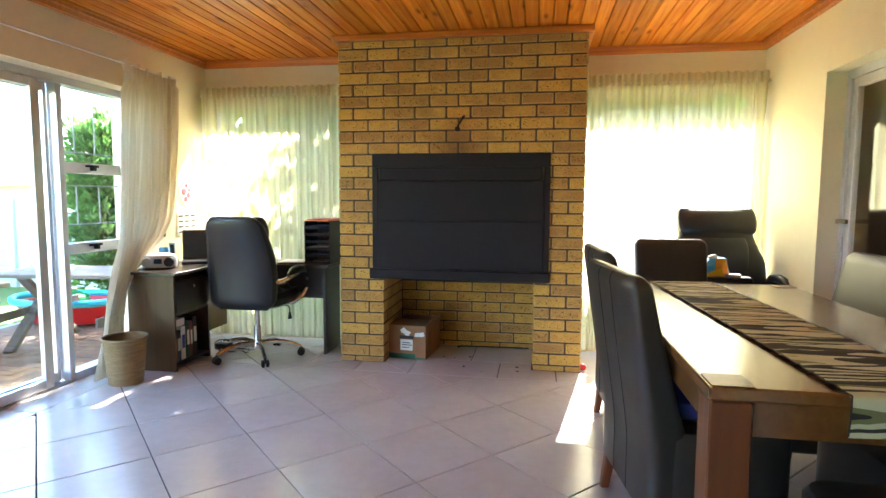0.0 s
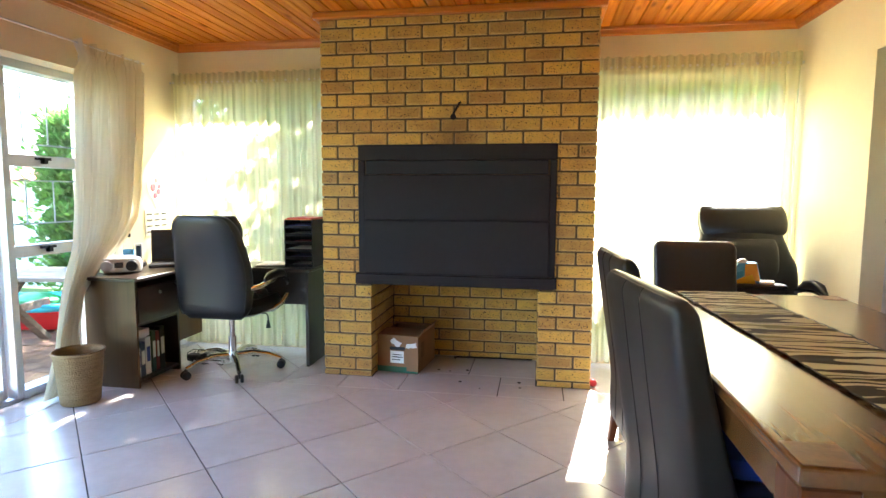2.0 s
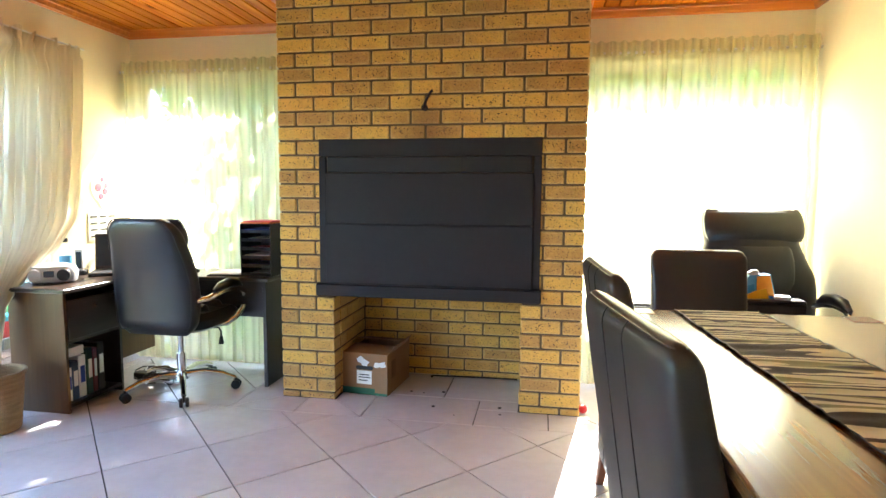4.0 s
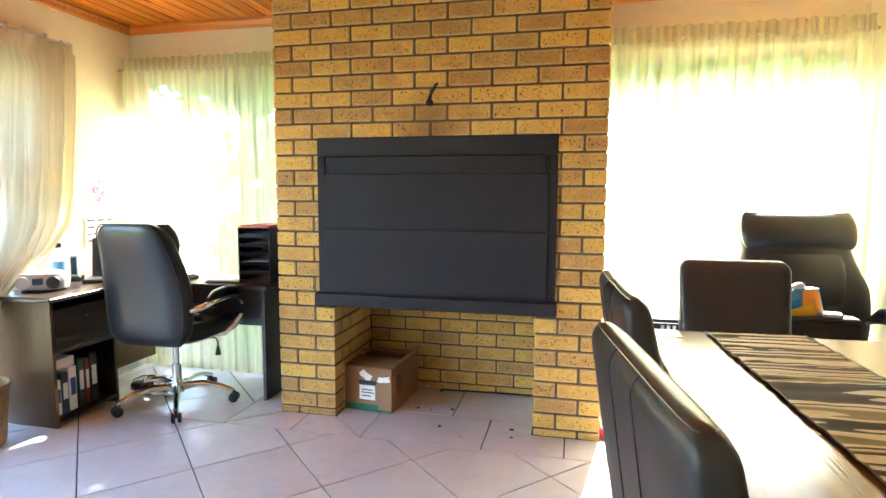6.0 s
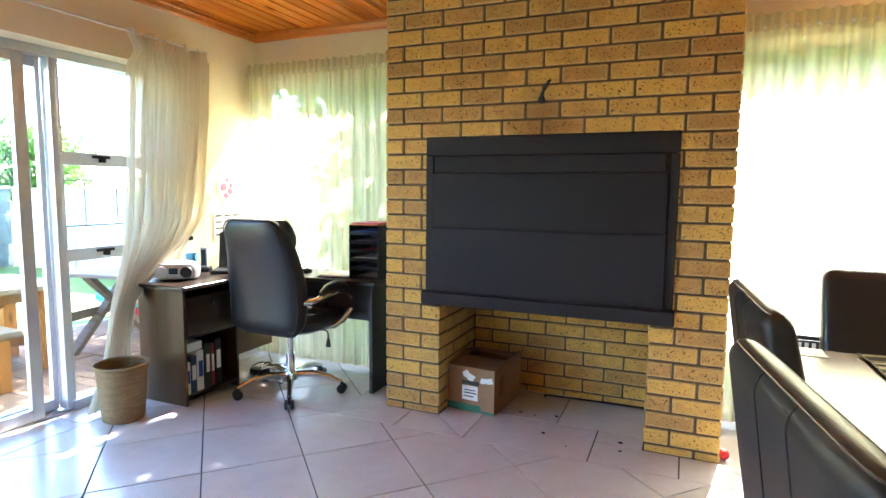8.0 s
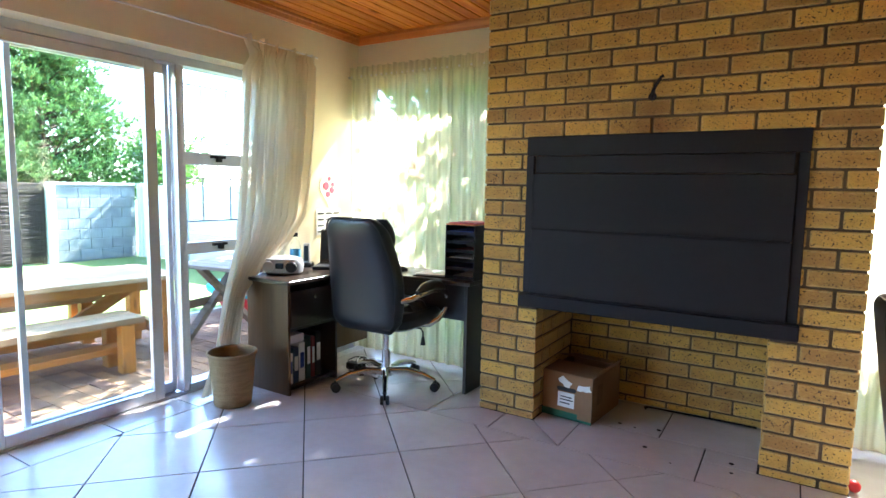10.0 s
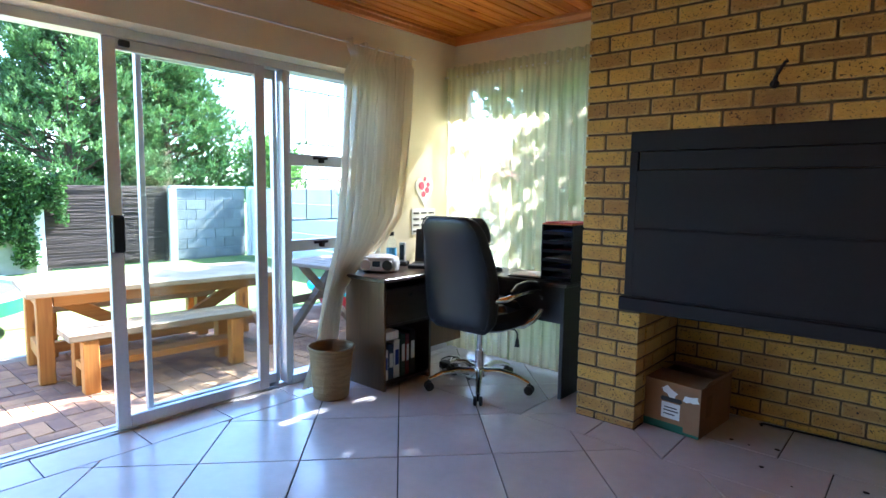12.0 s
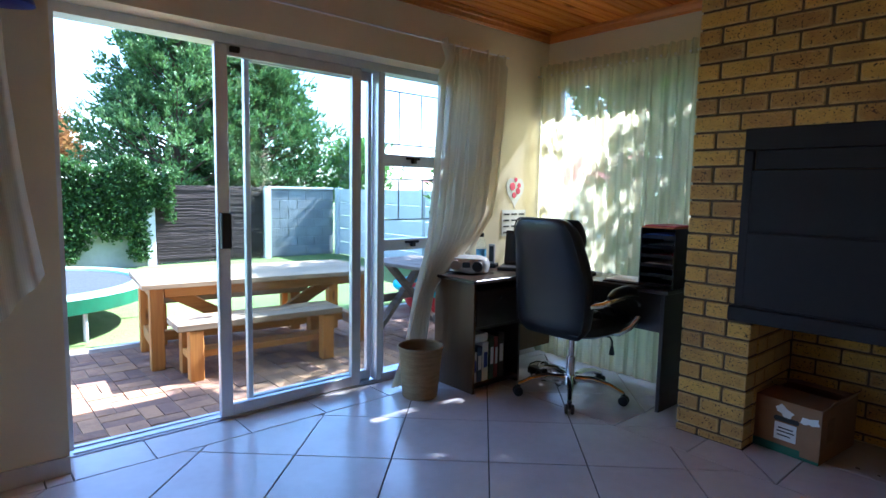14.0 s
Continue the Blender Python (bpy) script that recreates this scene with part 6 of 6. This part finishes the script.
def lay_tile(poly):
    poly = shrink(poly, 0.0028)
    if len(poly) < 3 or area(poly) < 0.0015:
        return
    cx, cy = sum(p[0] for p in poly) / len(poly), sum(p[1] for p in poly) / len(poly)
    inner = shrink(poly, 0.0018)
    if len(inner) != len(poly):
        inner = [(cx + (p[0] - cx) * 0.99, cy + (p[1] - cy) * 0.99) for p in poly]
    n = len(poly)
    tz = trnd.uniform(-0.0004, 0.0004)
    vs = [(p[0] - cx, p[1] - cy, -0.008) for p in poly] + [(p[0] - cx, p[1] - cy, -0.0016) for p in poly] + [(p[0] - cx, p[1] - cy, 0.0) for p in inner]
    fs = []
    for k in range(n):
        j = (k + 1) % n
        fs += [(k, j, n + j, n + k), (n + k, n + j, 2 * n + j, 2 * n + k)]
    fs.append(tuple(range(2 * n, 3 * n)))
    me = bpy.data.meshes.new("tile"); me.from_pydata(vs, [], fs); me.materials.append(TILE)
    bm = bmesh.new(); bm.from_mesh(me); bmesh.ops.recalc_face_normals(bm, faces=bm.faces); bm.to_mesh(me); bm.free()
    ob = new("tile", me); ob.parent = floor; ob.location = (cx, cy, tz)


U, V, O = (0.634, -0.012), (-0.028, 0.654), (-0.636, 2.738)
BORDER_X, BORDER_Y = -2.56, 3.89
for i in range(-5, 11):
    for j in range(-11, 5):
        for h in (0, 0.5):
            cx = O[0] + (i + h) * U[0] + (j + h) * V[0]; cy = O[1] + (i + h) * U[1] + (j + h) * V[1] + 0.0
            cx, cy = cx + V[0] / 2, cy + V[1] / 2
            d = [(cx - V[0] / 2, cy - V[1] / 2), (cx + U[0] / 2, cy + U[1] / 2), (cx + V[0] / 2, cy + V[1] / 2), (cx - U[0] / 2, cy - U[1] / 2)]
            if cy < -3.4:
                continue
            for r in ((BORDER_X, RX + 0.11, FRONT_Y, BORDER_Y), (BORDER_X, CX0 - 0.22, BORDER_Y, BY), (CX1 + 0.22, RX, BORDER_Y, BY)):
                p = clip_rect(d, *r)
                if len(p) > 2:
                    lay_tile(p)


def strip(x0, x1, y0, y1):
    lay_tile([(x0, y0), (x1, y0), (x1, y1), (x0, y1)])


ys = [0.70, 1.12, 1.545, 1.955, 2.39, 2.805, 3.225, 3.65, 4.07, 4.5, BY]
strip(LX, BORDER_X, FRONT_Y, 0.7)
strip(LX, BORDER_X, 1.545, 1.64)
for a, b in zip(ys, ys[1:]):
    strip(DX + 0.043 if 1.6 < (a + b) / 2 < 3.95 else LX, BORDER_X, max(a, 1.64) if a < 1.64 < b else a, b)
lay_tile([(CX0 - 0.22, BORDER_Y), (-1.08, BORDER_Y), (-1.08, FY), (CX0 + 0.0, FY)])
lay_tile([(CX0 - 0.22, BORDER_Y), (CX0, FY), (CX0, BY), (CX0 - 0.22, BY)])
lay_tile([(-1.08, BORDER_Y), (-0.69, BORDER_Y), (-0.917, FY), (-1.08, FY)])
lay_tile([(-0.69, BORDER_Y), (-0.69, 4.27), (-0.917, 4.27), (-0.917, FY)])
strip(-0.69, -0.07, BORDER_Y, 4.27)
lay_tile([(-0.07, BORDER_Y), (0.325, BORDER_Y), (0.325, FY), (0.159, FY), (0.159, 4.27), (-0.07, 4.27)][:3] + [(-0.07, FY)])
strip(-0.07, 0.159, FY, 4.27)
lay_tile([(0.325, BORDER_Y), (CX1 + 0.22, BORDER_Y), (CX1, FY), (0.325, FY)])
lay_tile([(CX1 + 0.22, BORDER_Y), (CX1 + 0.22, BY), (CX1, BY), (CX1, FY)])
strip(NX0, -0.29, 4.27, NYB)
strip(-0.29, NX1, 4.27, NYB)
tagged(part("floor_next_room", boxes((RX + 0.11, 4.6, FRONT_Y, BY, -0.008, -0.001)), TILE), "plain tiled floor of the next room", "floor", kind="structure")
for nm, bx in (("baseboard_1", (LX, LX + 0.012, -3.2, 1.64, 0, 0.075)), ("baseboard_2", (LX, LX + 0.012, 3.95, BY, 0, 0.075)), ("baseboard_3", (LX - 0.14, LX - 0.001, 1.676, 1.689, 0.001, 0.075)), ("baseboard_4", (RX - 0.012, RX, 3.78, BY, 0, 0.075)), ("baseboard_5", (RX - 0.012, RX, -3.2, 1.6, 0, 0.075))):
    if nm != "baseboard_3":
        tagged(part(nm, boxes(bx), TILE), "low tiled skirting along the wall", "baseboard", kind="structure")

# bricks: a shared mesh for each size
brick_mesh = {}


def brick_data(w, d, h):
    k = (round(w, 3), round(d, 3), round(h, 3))
    if k not in brick_mesh:
        bm = boxes((-w / 2, w / 2, -d / 2, d / 2, -h / 2, h / 2), bevel=0.004)
        me = bpy.data.meshes.new("brick"); bmesh.ops.recalc_face_normals(bm, faces=bm.faces); bm.to_mesh(me); bm.free(); me.materials.append(BRICK)
        brick_mesh[k] = me
    return brick_mesh[k]


brnd = random.Random(3)
for x0, x1, y0, y1, z0, z1 in BRICKS:
    b = new("brick", brick_data(x1 - x0, y1 - y0, z1 - z0))
    b.parent = chimney
    inset = brnd.uniform(-0.0022, 0.0022)
    fx, fy = (inset, 0) if (x1 - x0) < 0.03 and (y1 - y0) > 0.03 else (0, inset)
    b.location = ((x0 + x1) / 2 + fx, (y0 + y1) / 2 + fy, (z0 + z1) / 2)
    b.rotation_euler = (0, brnd.uniform(-0.004, 0.004), 0)

# pavers in basket weave; those nearest the door are parts
pm = bpy.data.meshes.new("paver")
bm = boxes((-0.1092, 0.1092, -0.0535, 0.0535, -0.03, 0.0), bevel=0.003); bmesh.ops.recalc_face_normals(bm, faces=bm.faces); bm.to_mesh(pm); bm.free(); pm.materials.append(PAVER)
spots = []
CELL = 0.222
for i in range(int((PX1 - PX0) / CELL)):
    for j in range(int((PY1 - PY0) / CELL)):
        cx, cy = PX1 - (i + 0.5) * CELL, PY0 + (j + 0.5) * CELL
        for s in (-0.0555, 0.0555):
            spots.append((cx, cy + s, 0) if (i + j) % 2 else (cx + s, cy, 1))
spots.sort(key=lambda p: (p[0] + 2.9) ** 2 + (p[1] - 2.4) ** 2)
prnd = random.Random(6)
rest_v, rest_f = [], []
for k, (x, y, turn) in enumerate(spots):
    z = GZ + prnd.uniform(-0.003, 0.003)
    if k < 300:
        p = new("paver", pm); p.parent = paving
        p.location, p.rotation_euler = (x, y, z), (prnd.uniform(-0.01, 0.01), prnd.uniform(-0.01, 0.01), turn * math.pi / 2 + prnd.uniform(-0.02, 0.02))
    else:
        m = Matrix.Translation((x, y, z)) @ Matrix.Rotation(turn * math.pi / 2, 4, "Z")
        o = len(rest_v)
        rest_v += [tuple(m @ v.co) for v in pm.vertices]
        rest_f += [tuple(o + i for i in f.vertices) for f in pm.polygons]
me = bpy.data.meshes.new("pavers"); me.from_pydata(rest_v, [], rest_f); me.materials.append(PAVER)
ob = new("pavers", me); ob.parent = paving; tagged(ob, "brown clay pavers further out", kind="stuff")
